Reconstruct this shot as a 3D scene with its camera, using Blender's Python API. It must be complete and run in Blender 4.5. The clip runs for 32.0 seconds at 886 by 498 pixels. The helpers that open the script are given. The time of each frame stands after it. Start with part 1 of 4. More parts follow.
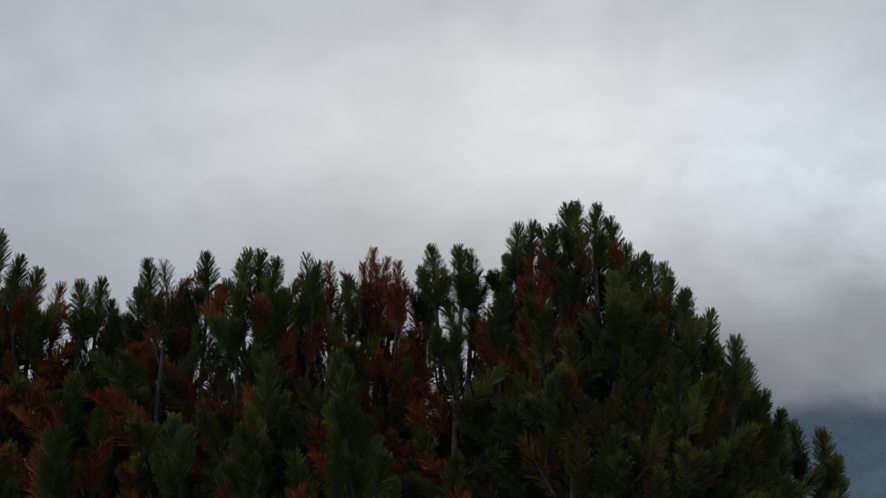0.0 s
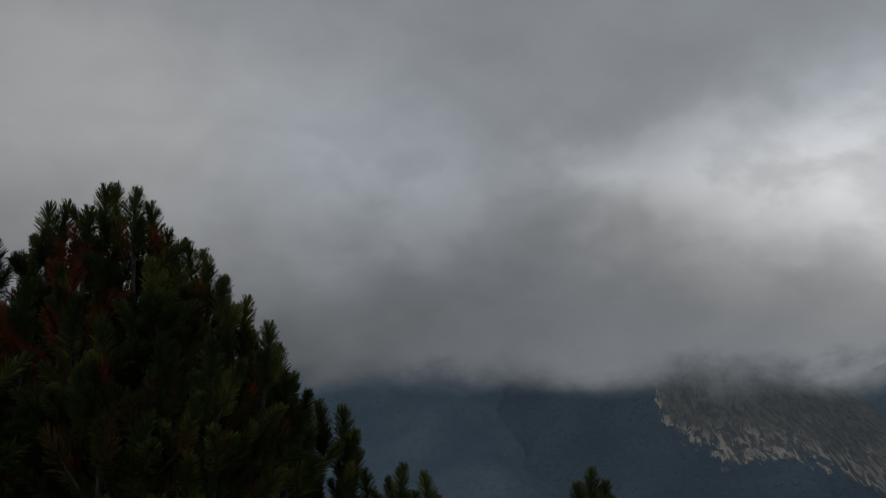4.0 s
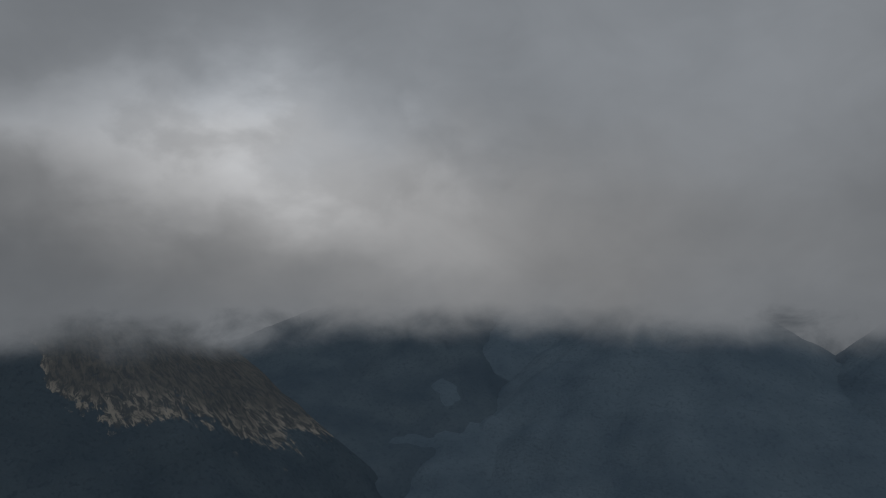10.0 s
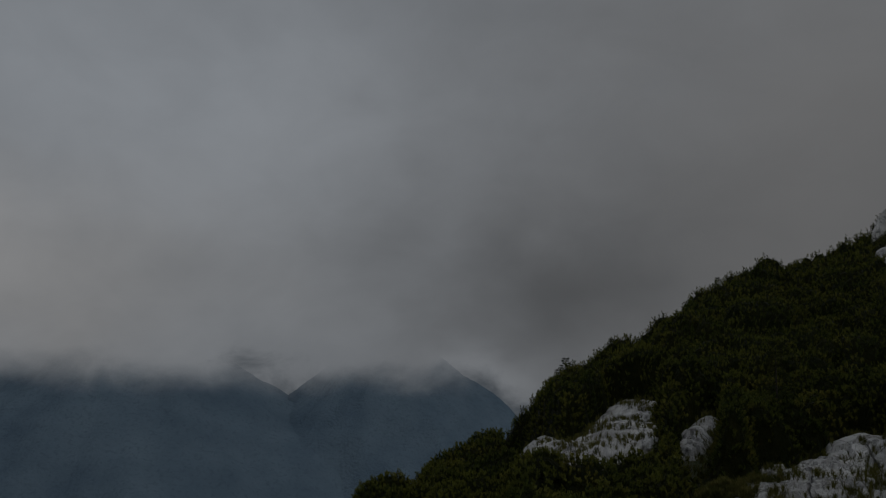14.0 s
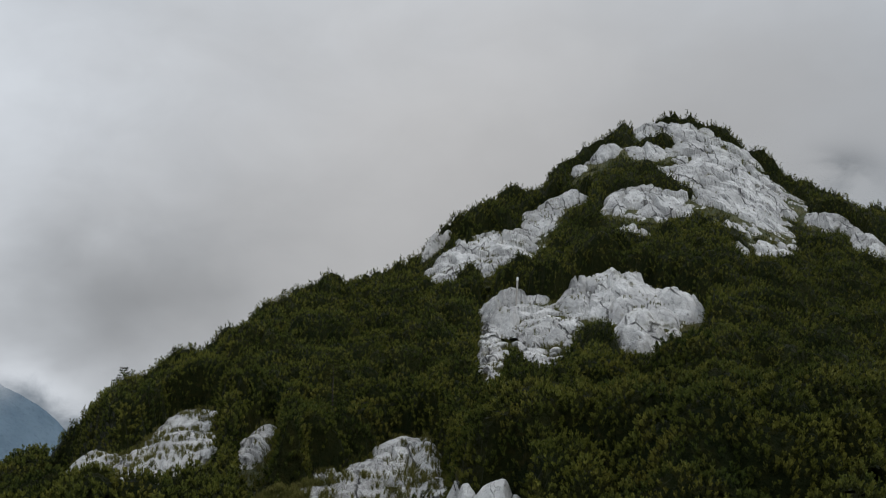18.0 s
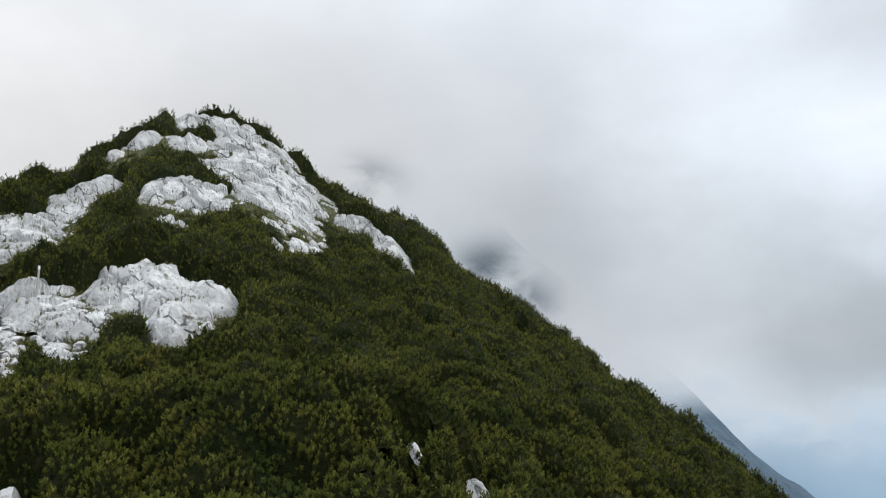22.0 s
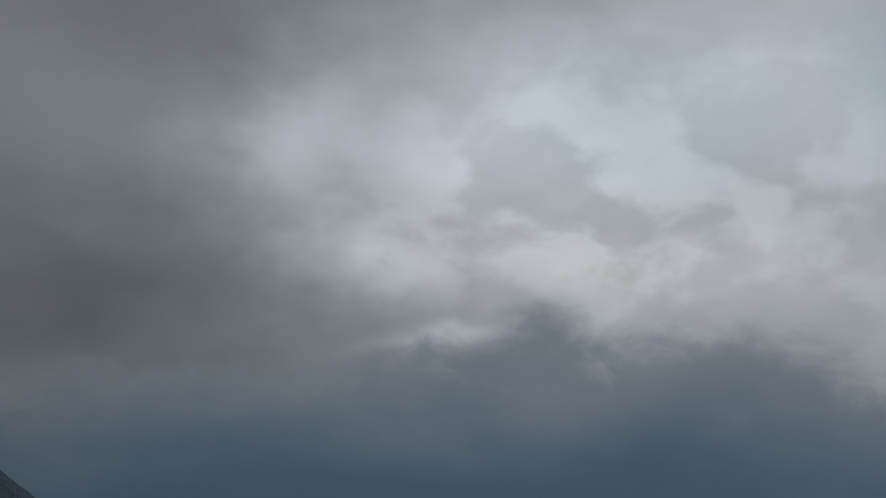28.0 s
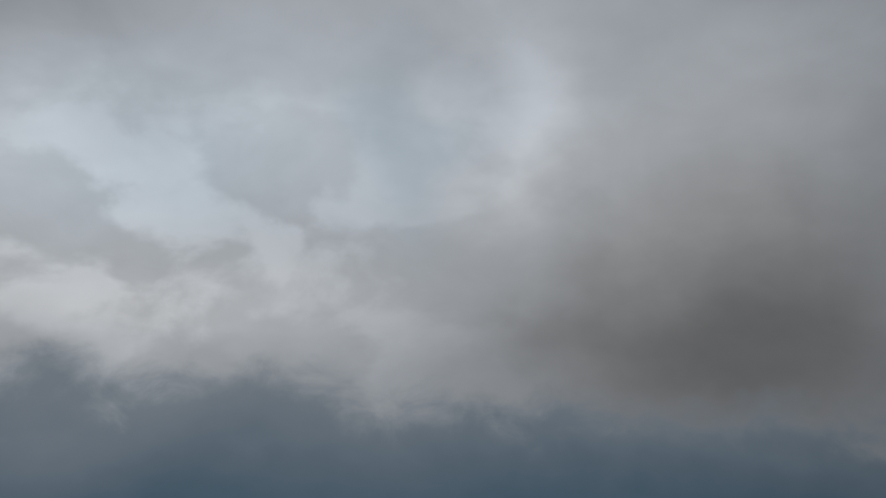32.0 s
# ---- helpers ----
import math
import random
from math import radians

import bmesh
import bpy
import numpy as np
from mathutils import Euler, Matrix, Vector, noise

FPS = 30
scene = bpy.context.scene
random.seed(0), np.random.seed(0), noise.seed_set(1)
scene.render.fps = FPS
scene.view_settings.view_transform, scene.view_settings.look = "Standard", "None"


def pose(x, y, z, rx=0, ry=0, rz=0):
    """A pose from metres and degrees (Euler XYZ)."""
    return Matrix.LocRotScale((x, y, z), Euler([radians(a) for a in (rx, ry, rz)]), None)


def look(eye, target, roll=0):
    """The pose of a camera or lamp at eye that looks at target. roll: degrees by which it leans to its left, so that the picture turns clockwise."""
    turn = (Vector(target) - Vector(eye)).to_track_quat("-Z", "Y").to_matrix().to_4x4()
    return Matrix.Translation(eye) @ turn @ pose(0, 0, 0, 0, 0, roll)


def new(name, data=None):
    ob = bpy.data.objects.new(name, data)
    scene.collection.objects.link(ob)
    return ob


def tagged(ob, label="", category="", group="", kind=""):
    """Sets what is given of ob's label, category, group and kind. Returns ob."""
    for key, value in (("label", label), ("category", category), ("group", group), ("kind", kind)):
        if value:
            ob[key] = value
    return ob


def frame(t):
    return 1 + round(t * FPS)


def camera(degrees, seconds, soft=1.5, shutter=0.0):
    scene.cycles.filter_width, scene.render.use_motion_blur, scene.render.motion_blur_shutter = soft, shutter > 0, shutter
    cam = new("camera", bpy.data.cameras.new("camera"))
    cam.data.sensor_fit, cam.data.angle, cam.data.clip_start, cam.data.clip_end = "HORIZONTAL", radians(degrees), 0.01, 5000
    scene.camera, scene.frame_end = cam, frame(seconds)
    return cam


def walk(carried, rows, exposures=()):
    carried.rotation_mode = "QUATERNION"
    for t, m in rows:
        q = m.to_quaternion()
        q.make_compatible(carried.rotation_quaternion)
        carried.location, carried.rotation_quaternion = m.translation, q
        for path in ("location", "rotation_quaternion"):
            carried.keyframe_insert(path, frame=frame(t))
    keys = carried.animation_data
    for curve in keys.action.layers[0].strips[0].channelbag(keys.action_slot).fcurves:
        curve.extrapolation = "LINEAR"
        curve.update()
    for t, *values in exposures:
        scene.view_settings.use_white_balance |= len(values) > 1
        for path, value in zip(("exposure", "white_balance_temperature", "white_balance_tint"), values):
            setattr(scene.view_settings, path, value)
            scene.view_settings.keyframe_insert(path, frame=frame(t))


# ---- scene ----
import functools

cam = camera(52.1, 32.0, 1.1)
# the viewpoint turns, and steps back by a hand or two while the pines leave the view: seconds, yaw, pitch, roll
EYE, LATER = (0.0, 0.0, 1.6), (0.10, -0.20, 1.63)
PATH = (
    (0.0, 0.00, 7.55, 0.02),
    (0.5, -3.79, 7.76, 0.19),
    (1.0, -7.60, 7.76, 0.03),
    (1.5, -10.16, 7.61, 0.54),
    (2.0, -13.15, 7.16, 0.92),
    (2.5, -15.80, 6.90, 0.83),
    (3.0, -19.56, 6.63, 0.96),
    (3.5, -24.05, 6.36, 1.06),
    (5.5, -35.84, 5.57, 0.83),
    (6.0, -39.37, 5.36, 0.72),
    (6.5, -42.39, 5.43, 0.89),
    (7.0, -46.20, 5.54, 1.21),
    (7.5, -49.91, 5.47, 1.46),
    (8.0, -53.19, 4.97, 1.35),
    (8.5, -55.80, 4.58, 1.02),
    (9.0, -59.03, 4.17, 0.77),
    (9.5, -61.32, 3.89, 0.61),
    (10.0, -64.38, 3.37, 0.40),
    (10.5, -67.71, 3.11, -0.04),
    (11.0, -72.62, 3.09, -0.17),
    (11.5, -76.87, 3.41, -0.09),
    (12.0, -80.75, 4.01, -0.25),
    (12.5, -83.92, 4.49, -0.39),
    (13.0, -88.40, 4.92, -0.40),
    (13.5, -92.74, 5.42, -0.43),
    (14.0, -97.24, 5.90, -0.07),
    (14.5, -102.33, 5.84, -0.19),
    (15.0, -106.24, 6.25, -0.22),
    (15.5, -109.99, 6.49, -0.37),
    (17.5, -120.63, 7.16, -0.36),
    (18.0, -124.10, 6.64, -0.57),
    (18.5, -127.91, 6.16, -0.46),
    (19.0, -131.42, 6.26, -0.52),
    (19.5, -135.47, 6.30, -0.39),
    (20.0, -139.64, 6.33, -0.27),
    (20.5, -143.80, 6.22, 0.14),
    (21.0, -147.07, 6.17, 0.26),
    (21.5, -149.95, 6.20, 0.29),
    (22.0, -152.85, 6.32, 0.18),
    (22.5, -155.16, 6.29, -0.06),
    (23.0, -159.32, 5.80, 0.09),
    (23.5, -163.79, 5.77, 0.62),
    (24.0, -167.94, 5.76, 0.67),
    (24.5, -172.46, 5.54, 0.72),
    (25.0, -177.31, 5.51, 0.86),
    (25.5, -181.89, 5.03, 0.83),
    (26.0, -186.21, 4.49, 0.97),
    (26.5, -189.74, 3.94, 0.76),
    (28.5, -202.73, 4.85, -0.26),
    (29.0, -204.77, 5.08, 0.41),
    (29.5, -209.19, 5.79, 0.93),
    (30.0, -214.18, 6.13, 1.23),
    (30.5, -218.53, 6.39, 1.45),
    (31.0, -222.77, 6.34, 1.41),
    (31.5, -226.57, 6.56, 1.41),
    (32.0, -230.05, 6.55, 1.32),
)
STEP_BACK = {3.0: 0.02, 3.5: 0.12}
walk(cam, [(t, pose(*Vector(EYE).lerp(LATER, STEP_BACK.get(t, float(t > 3.5))), 90 + pitch, roll, yaw)) for t, yaw, pitch, roll in PATH],
     exposures=((0.0, -1.0), (1.0, -0.9), (2.0, -0.9), (2.6, -1.1), (3.5, -1.95), (5.5, -2.3), (7.0, -2.4), (9.0, -2.5),
                (11.0, -2.5), (13.0, -2.65), (14.5, -2.55), (15.5, -2.15), (17.5, -1.05), (18.0, -0.65), (19.0, -0.15), (20.0, -0.08),
                (21.5, 0.12), (22.5, 0.0), (23.0, -0.2), (24.0, -1.0), (25.0, -1.8), (26.0, -2.3), (26.5, -2.25), (28.5, -2.2),
                (30.0, -2.22), (32.0, -2.2)))


# ---- node helpers ----
class Web:
    """Short ways to add nodes to one node tree."""

    def __init__(self, tree):
        self.tree = tree

    def add(self, kind, **settings):
        node = self.tree.nodes.new(kind)
        for key, value in settings.items():
            setattr(node, key, value)
        return node

    def plug(self, socket, value):
        if isinstance(value, bpy.types.NodeSocket):
            self.tree.links.new(value, socket)
        else:
            socket.default_value = value

    def math(self, op, a, b=0.0, c=0.0, clamp=False):
        n = self.add("ShaderNodeMath", operation=op, use_clamp=clamp)
        for socket, value in zip(n.inputs, (a, b, c)):
            self.plug(socket, value)
        return n.outputs[0]

    def vec(self, op, a, b=(0, 0, 0)):
        n = self.add("ShaderNodeVectorMath", operation=op)
        self.plug(n.inputs[0], a)
        if op == "SCALE":
            self.plug(n.inputs["Scale"], b)
        else:
            self.plug(n.inputs[1], b)
        return n.outputs["Value"] if op in ("LENGTH", "DOT_PRODUCT") else n.outputs[0]

    def noise(self, vector, scale, detail=4.0, rough=0.55, warp=0.0):
        n = self.add("ShaderNodeTexNoise")
        for key, value in (("Vector", vector), ("Scale", scale), ("Detail", detail), ("Roughness", rough), ("Distortion", warp)):
            self.plug(n.inputs[key], value)
        return n.outputs["Fac"]

    def cells(self, vector, scale, feature="F1"):
        n = self.add("ShaderNodeTexVoronoi", feature=feature)
        self.plug(n.inputs["Vector"], vector)
        self.plug(n.inputs["Scale"], scale)
        return n.outputs["Distance"]

    def ramp(self, value, low, high, a=0.0, b=1.0):
        n = self.add("ShaderNodeMapRange", interpolation_type="SMOOTHSTEP")
        for socket, v in zip(n.inputs, (value, low, high, a, b)):
            self.plug(socket, v)
        return n.outputs[0]

    def mix(self, factor, a, b, blend="MIX"):
        n = self.add("ShaderNodeMix", data_type="RGBA", blend_type=blend)
        self.plug(n.inputs[0], factor)
        self.plug(n.inputs[6], a if isinstance(a, bpy.types.NodeSocket) else (*a, 1))
        self.plug(n.inputs[7], b if isinstance(b, bpy.types.NodeSocket) else (*b, 1))
        return n.outputs[2]

    def bearing(self, direction):
        """Bearing from north and rise above the horizon, both in degrees."""
        s = self.add("ShaderNodeSeparateXYZ")
        self.plug(s.inputs[0], direction)
        az = self.math("MULTIPLY", self.math("ARCTAN2", s.outputs[0], s.outputs[1]), 57.29578)
        el = self.math("MULTIPLY", self.math("ARCSINE", s.outputs[2]), 57.29578)
        return az, el

    def puff(self, az, el, at, rise, wide, high, amount):
        """A soft patch of cloud at a bearing and rise."""
        turn = self.math("SUBTRACT", self.math("FLOORED_MODULO", self.math("SUBTRACT", az, at - 180.0), 360.0), 180.0)
        u = self.math("MULTIPLY", turn, 1.0 / wide)
        v = self.math("MULTIPLY", self.math("SUBTRACT", el, rise), 1.0 / high)
        d = self.math("MULTIPLY_ADD", u, u, self.math("MULTIPLY", v, v))
        return self.math("MULTIPLY", self.math("EXPONENT", self.math("MULTIPLY", d, -1.0)), amount)

    def total(self, parts):
        out = parts[0]
        for p in parts[1:]:
            out = self.math("ADD", out, p)
        return out


def group_of(name, output_kind, output_name):
    tree = bpy.data.node_groups.new(name, "ShaderNodeTree")
    tree.interface.new_socket("Direction", in_out="INPUT", socket_type="NodeSocketVector")
    tree.interface.new_socket(output_name, in_out="OUTPUT", socket_type=output_kind)
    w = Web(tree)
    return tree, w, w.add("NodeGroupInput").outputs[0], w.add("NodeGroupOutput").inputs[0]


# ---- the overcast sky: one pattern of cloud, for the sky and for the cloud bank that hides the mountain tops ----
SUN_BEARING, SUN_RISE = 236.0, 50.0


def sky_group():
    tree, w, d, out = group_of("overcast", "NodeSocketColor", "Color")
    flat = w.vec("MULTIPLY", d, (1.0, 1.0, 1.5))
    broad = w.noise(flat, 2.6, 5, 0.5, 0.4)
    fine = w.noise(flat, 9.0, 6, 0.55, 0.6)
    az, el = w.bearing(d)
    az = w.math("ADD", az, w.math("MULTIPLY", w.math("SUBTRACT", w.noise(flat, 6.0, 4, 0.5), 0.5), 11.0))
    el = w.math("ADD", el, w.math("MULTIPLY", w.math("SUBTRACT", w.noise(w.vec("ADD", flat, (5, 3, 1)), 6.0, 4, 0.5), 0.5), 7.0))
    p = functools.partial(w.puff, az, el)
    light = w.total([
        p(8, 13, 18, 8, 0.5), p(345, 16, 14, 7, 0.15), p(345, 3, 20, 4, 0.05), p(24, 9, 8, 6, 0.22), p(18, 0, 9, 3, -0.25),
        p(28, 4, 9, 6, -0.2), p(38, 11, 4, 1.5, 0.2), p(54, 9, 8, 4, 0.15), p(49, 10, 9, 5, 0.66), p(58, 8, 7, 5, 0.6), p(64, 3, 6, 3, 0.25), p(41, 9, 8, 4, 0.2),
        p(46, 16, 8, 3, -0.15), p(40, 2, 9, 3, -0.1), p(72, 5, 8, 5, 0.2), p(84, 14, 10, 6, 0.1), p(85, 1, 10, 3, 0.1),
        p(108, 12, 14, 12, -0.1), p(104, 3, 8, 4, -0.25), p(101, -2, 3, 1.5, 0.25), p(161, 7, 9, 13, -0.2), p(184, 2, 10, 7, -0.2), p(176, 3, 6, 5, -0.05), p(90, 12, 10, 12, 0.12), p(177, 1, 7, 4, -0.1),
        p(184, 19, 12, 6, -0.26), p(142, 14, 16, 10, -0.2), p(190, 11, 3, 5, 0.42), p(198, 9, 11, 8, 0.25), p(196, 4, 4, 2, 0.6), p(203, 8, 14, 7, 0.4), p(215, 3, 14, 4, 0.45),
        p(235, 13, 4, 7, 0.4), p(248, 0, 12, 5, -0.34), p(246, 14, 12, 7, 0.2), p(228, 14, 2.5, 5, -0.1), p(200, -1.6, 5, 0.7, 0.5), p(204, 12, 20, 7, 0.25), p(217, 13, 9, 5, 0.1), p(226, 9, 6, 8, 0.15),
    ])
    calm = w.math("SUBTRACT", 1.0, p(142, 9, 36, 22, 0.75))
    grain = w.math("ADD", w.math("MULTIPLY", w.math("SUBTRACT", broad, 0.5), 0.55), w.math("MULTIPLY", w.math("SUBTRACT", fine, 0.5), 0.24))
    heap = w.math("SUBTRACT", w.ramp(w.noise(w.vec("MULTIPLY", d, (1, 1, 1.5)), 7.0, 8, 0.5, 0.2), 0.44, 0.57), 0.5)
    heap = w.math("MULTIPLY", heap, w.total([p(212, 7, 20, 9, 0.28), p(52, 9, 16, 6, 0.22), p(25, 8, 14, 8, 0.12)]))
    level = w.math("MULTIPLY", w.math("MAXIMUM", w.math("ADD", light, 0.72), 0.12), w.math("ADD", w.math("ADD", w.math("MULTIPLY", grain, calm), heap), 1.0))
    level = w.math("MULTIPLY", level, w.math("MULTIPLY", w.ramp(el, 18.0, 60.0, 1.0, 1.5), w.ramp(el, 4.0, 17.0, 0.97, 1.28)))
    gain = w.math("ADD", w.math("ADD", p(64, 5, 34, 40, 0.42), p(226, 5, 30, 40, 0.75)), 1.0)
    level = w.math("MULTIPLY", level, gain)
    warm = w.ramp(w.total([p(66, 4, 20, 7, 0.8), p(210, 4, 18, 5, 0.6), p(246, 4, 14, 12, 0.7), p(45, 8, 14, 6, 0.5), p(128, 8, 30, 20, 0.9), p(4, 13, 22, 12, 0.8)]), 0.0, 1.0)
    cool = w.ramp(w.total([p(214, 12, 10, 7, 0.6), p(228, 14, 3, 6, 0.8), p(181, 4, 14, 10, 0.4), p(22, 12, 12, 6, 0.5), p(186, -3, 14, 3, 0.6), p(150, 6, 12, 5, 0.4)]), 0.0, 1.0)
    tint = w.mix(warm, (0.93, 1.0, 1.09), (1.0, 1.0, 1.01))
    tint = w.mix(cool, tint, (0.86, 1.0, 1.12))
    cloud = w.vec("SCALE", tint, level)
    haze = w.vec("SCALE", w.mix(w.ramp(el, -11, -0.5), (0.15, 0.255, 0.36), (0.47, 0.55, 0.64)), w.ramp(w.puff(az, el, 215, -5, 60, 30, 1.0), 0.0, 1.0, 0.6, 1.55))
    wisp = w.math("MULTIPLY", w.math("SUBTRACT", w.noise(flat, 15.0, 6, 0.6, 0.4), 0.5), 7.0)
    shore = w.math("ADD", w.total([p(211, 0, 14, 40, 2.6), p(40, 0, 60, 40, 1.5)]), -3.9)
    below = w.ramp(w.math("SUBTRACT", w.math("ADD", el, wisp), shore), -2.0, 2.0, 1.0, 0.0)
    blue = w.add("ShaderNodeTexSky", sky_type="NISHITA", sun_disc=False, sun_elevation=radians(SUN_RISE), sun_rotation=radians(SUN_BEARING))
    w.plug(blue.inputs[0], d)
    w.plug(out, w.mix(0.985, w.vec("SCALE", blue.outputs[0], 0.1), w.mix(below, cloud, haze)))
    return tree


OVERCAST = sky_group()
world = bpy.data.worlds.new("overcast_sky")
scene.world = world
world.use_nodes = True
w = Web(world.node_tree)
w.tree.nodes.clear()
over = w.add("ShaderNodeGroup", node_tree=OVERCAST)
w.plug(over.inputs[0], w.add("ShaderNodeTexCoord").outputs["Generated"])
shade = w.add("ShaderNodeBackground")
w.plug(shade.inputs[0], over.outputs[0])
w.plug(shade.inputs[1], 1.0)
w.plug(w.add("ShaderNodeOutputWorld").inputs[0], shade.outputs[0])

sun = new("sun", bpy.data.lights.new("sun", "SUN"))
sun.data.energy, sun.data.angle, sun.data.color = 1.0, radians(22), (1.0, 0.97, 0.93)
b, e = radians(SUN_BEARING), radians(SUN_RISE)
sun.matrix_world = look((math.sin(b) * math.cos(e) * 60, math.cos(b) * math.cos(e) * 60, math.sin(e) * 60), (0, 0, 0))


# ---- materials ----
def material(name):
    """A new material: its nodes, its surface shader and the place to take patterns from."""
    m = bpy.data.materials.new(name)
    m.use_nodes = True
    w = Web(m.node_tree)
    return m, w, w.tree.nodes["Principled BSDF"], w.add("ShaderNodeNewGeometry").outputs["Position"]


def relief(w, surface, height, strength, distance):
    n = w.add("ShaderNodeBump")
    w.plug(n.inputs["Height"], height)
    n.inputs["Strength"].default_value, n.inputs["Distance"].default_value = strength, distance
    w.plug(surface.inputs["Normal"], n.outputs[0])


def limestone_material():
    m, w, s, at = material("limestone")
    big, mid, fine = w.noise(at, 0.5, 4), w.noise(at, 2.7, 5, 0.6), w.noise(at, 16, 6, 0.65)
    base = w.mix(w.ramp(big, 0.38, 0.62), (0.44, 0.435, 0.425), (0.66, 0.655, 0.64))
    base = w.mix(w.ramp(mid, 0.46, 0.72, 0, 0.6), base, (0.29, 0.29, 0.29))
    base = w.mix(w.ramp(fine, 0.56, 0.78, 0, 0.5), base, (0.25, 0.25, 0.245))
    moss = w.math("MULTIPLY", w.ramp(w.noise(w.vec("ADD", at, (40, 7, 3)), 0.9, 5, 0.65), 0.55, 0.68), w.ramp(mid, 0.4, 0.6))
    base = w.mix(w.math("MULTIPLY", moss, 0.75), base, (0.13, 0.12, 0.045))
    along = w.add("ShaderNodeVectorRotate", rotation_type="EULER_XYZ")
    w.plug(along.inputs["Vector"], w.vec("ADD", at, w.vec("SCALE", w.noise(at, 1.2, 4, 0.6), 0.5)))
    along.inputs["Rotation"].default_value = (0.4, 0.3, 0.7)
    gate = w.ramp(w.noise(w.vec("ADD", at, (9, 2, 4)), 0.6, 3), 0.46, 0.58)
    joint = w.ramp(w.cells(w.vec("MULTIPLY", along.outputs[0], (0.4, 1.1, 0.7)), 0.9, "DISTANCE_TO_EDGE"), 0.0, 0.045)
    crack = w.math("SUBTRACT", 1.0, w.math("MULTIPLY", w.math("SUBTRACT", 1.0, joint), w.math("MULTIPLY", gate, 0.85)))
    pit = w.ramp(w.cells(w.vec("MULTIPLY", along.outputs[0], (1.0, 1.6, 1.4)), 1.7), 0.08, 0.2, 0.45, 1.0)
    hair = w.math("MULTIPLY", pit, w.ramp(w.cells(w.vec("MULTIPLY", along.outputs[0], (0.7, 2.0, 1.5)), 1.6, "DISTANCE_TO_EDGE"), 0.0, 0.03, 0.78, 1.0))
    base = w.mix(w.math("MULTIPLY", crack, hair), (0.06, 0.058, 0.052), base)
    w.plug(s.inputs["Base Color"], base)
    s.inputs["Roughness"].default_value = 0.9
    relief(w, s, w.total([w.math("MULTIPLY", mid, 0.6), w.math("MULTIPLY", fine, 0.25), w.math("MULTIPLY", crack, 0.8), w.math("MULTIPLY", hair, 0.5)]), 1.0, 0.2)
    return m


def turf_material():
    m, w, s, at = material("turf_and_soil")
    big, fine = w.noise(at, 0.6, 5, 0.6), w.noise(at, 9.0, 6, 0.7)
    base = w.mix(w.ramp(big, 0.4, 0.62), (0.05, 0.058, 0.016), (0.11, 0.10, 0.034))
    base = w.mix(w.ramp(fine, 0.45, 0.7, 0, 0.7), base, (0.07, 0.055, 0.035))
    base = w.mix(w.ramp(w.noise(at, 0.004, 4), 0.3, 0.7, 0.0, 0.3), base, (0.04, 0.06, 0.03))
    w.plug(s.inputs["Base Color"], base)
    s.inputs["Roughness"].default_value = 0.95
    relief(w, s, fine, 0.8, 0.1)
    return m


def needle_material(name, dark, fair, tip, patch=0.8, rough=False, grain=5.0):
    """Needles: colour varies from bush to bush and from shoot to shoot."""
    m, w, s, at = material(name)
    each = w.add("ShaderNodeObjectInfo").outputs["Random"]
    sprig = w.add("ShaderNodeNewGeometry").outputs["Random Per Island"]
    base = w.mix(w.ramp(w.noise(at, patch, 3), 0.36, 0.66), dark, fair)
    base = w.mix(w.ramp(w.noise(at, grain, 2), 0.46, 0.68, 0, 0.75), base, tip)
    base = w.mix(w.math("MULTIPLY", each, 0.35), base, fair)
    base = w.mix(w.math("MULTIPLY", sprig, 0.45), base, dark)
    w.plug(s.inputs["Base Color"], base)
    s.inputs["Roughness"].default_value = 0.55
    s.inputs["Specular IOR Level"].default_value = 0.03
    if rough:
        relief(w, s, w.noise(at, 14.0, 4, 0.7), 1.0, 0.12)
    return m


def bark_material():
    m, w, s, at = material("pine_bark")
    n = w.noise(at, 30, 5, 0.65)
    w.plug(s.inputs["Base Color"], w.mix(w.ramp(n, 0.35, 0.7), (0.018, 0.014, 0.012), (0.07, 0.058, 0.05)))
    s.inputs["Roughness"].default_value = 0.9
    relief(w, s, n, 0.8, 0.01)
    return m


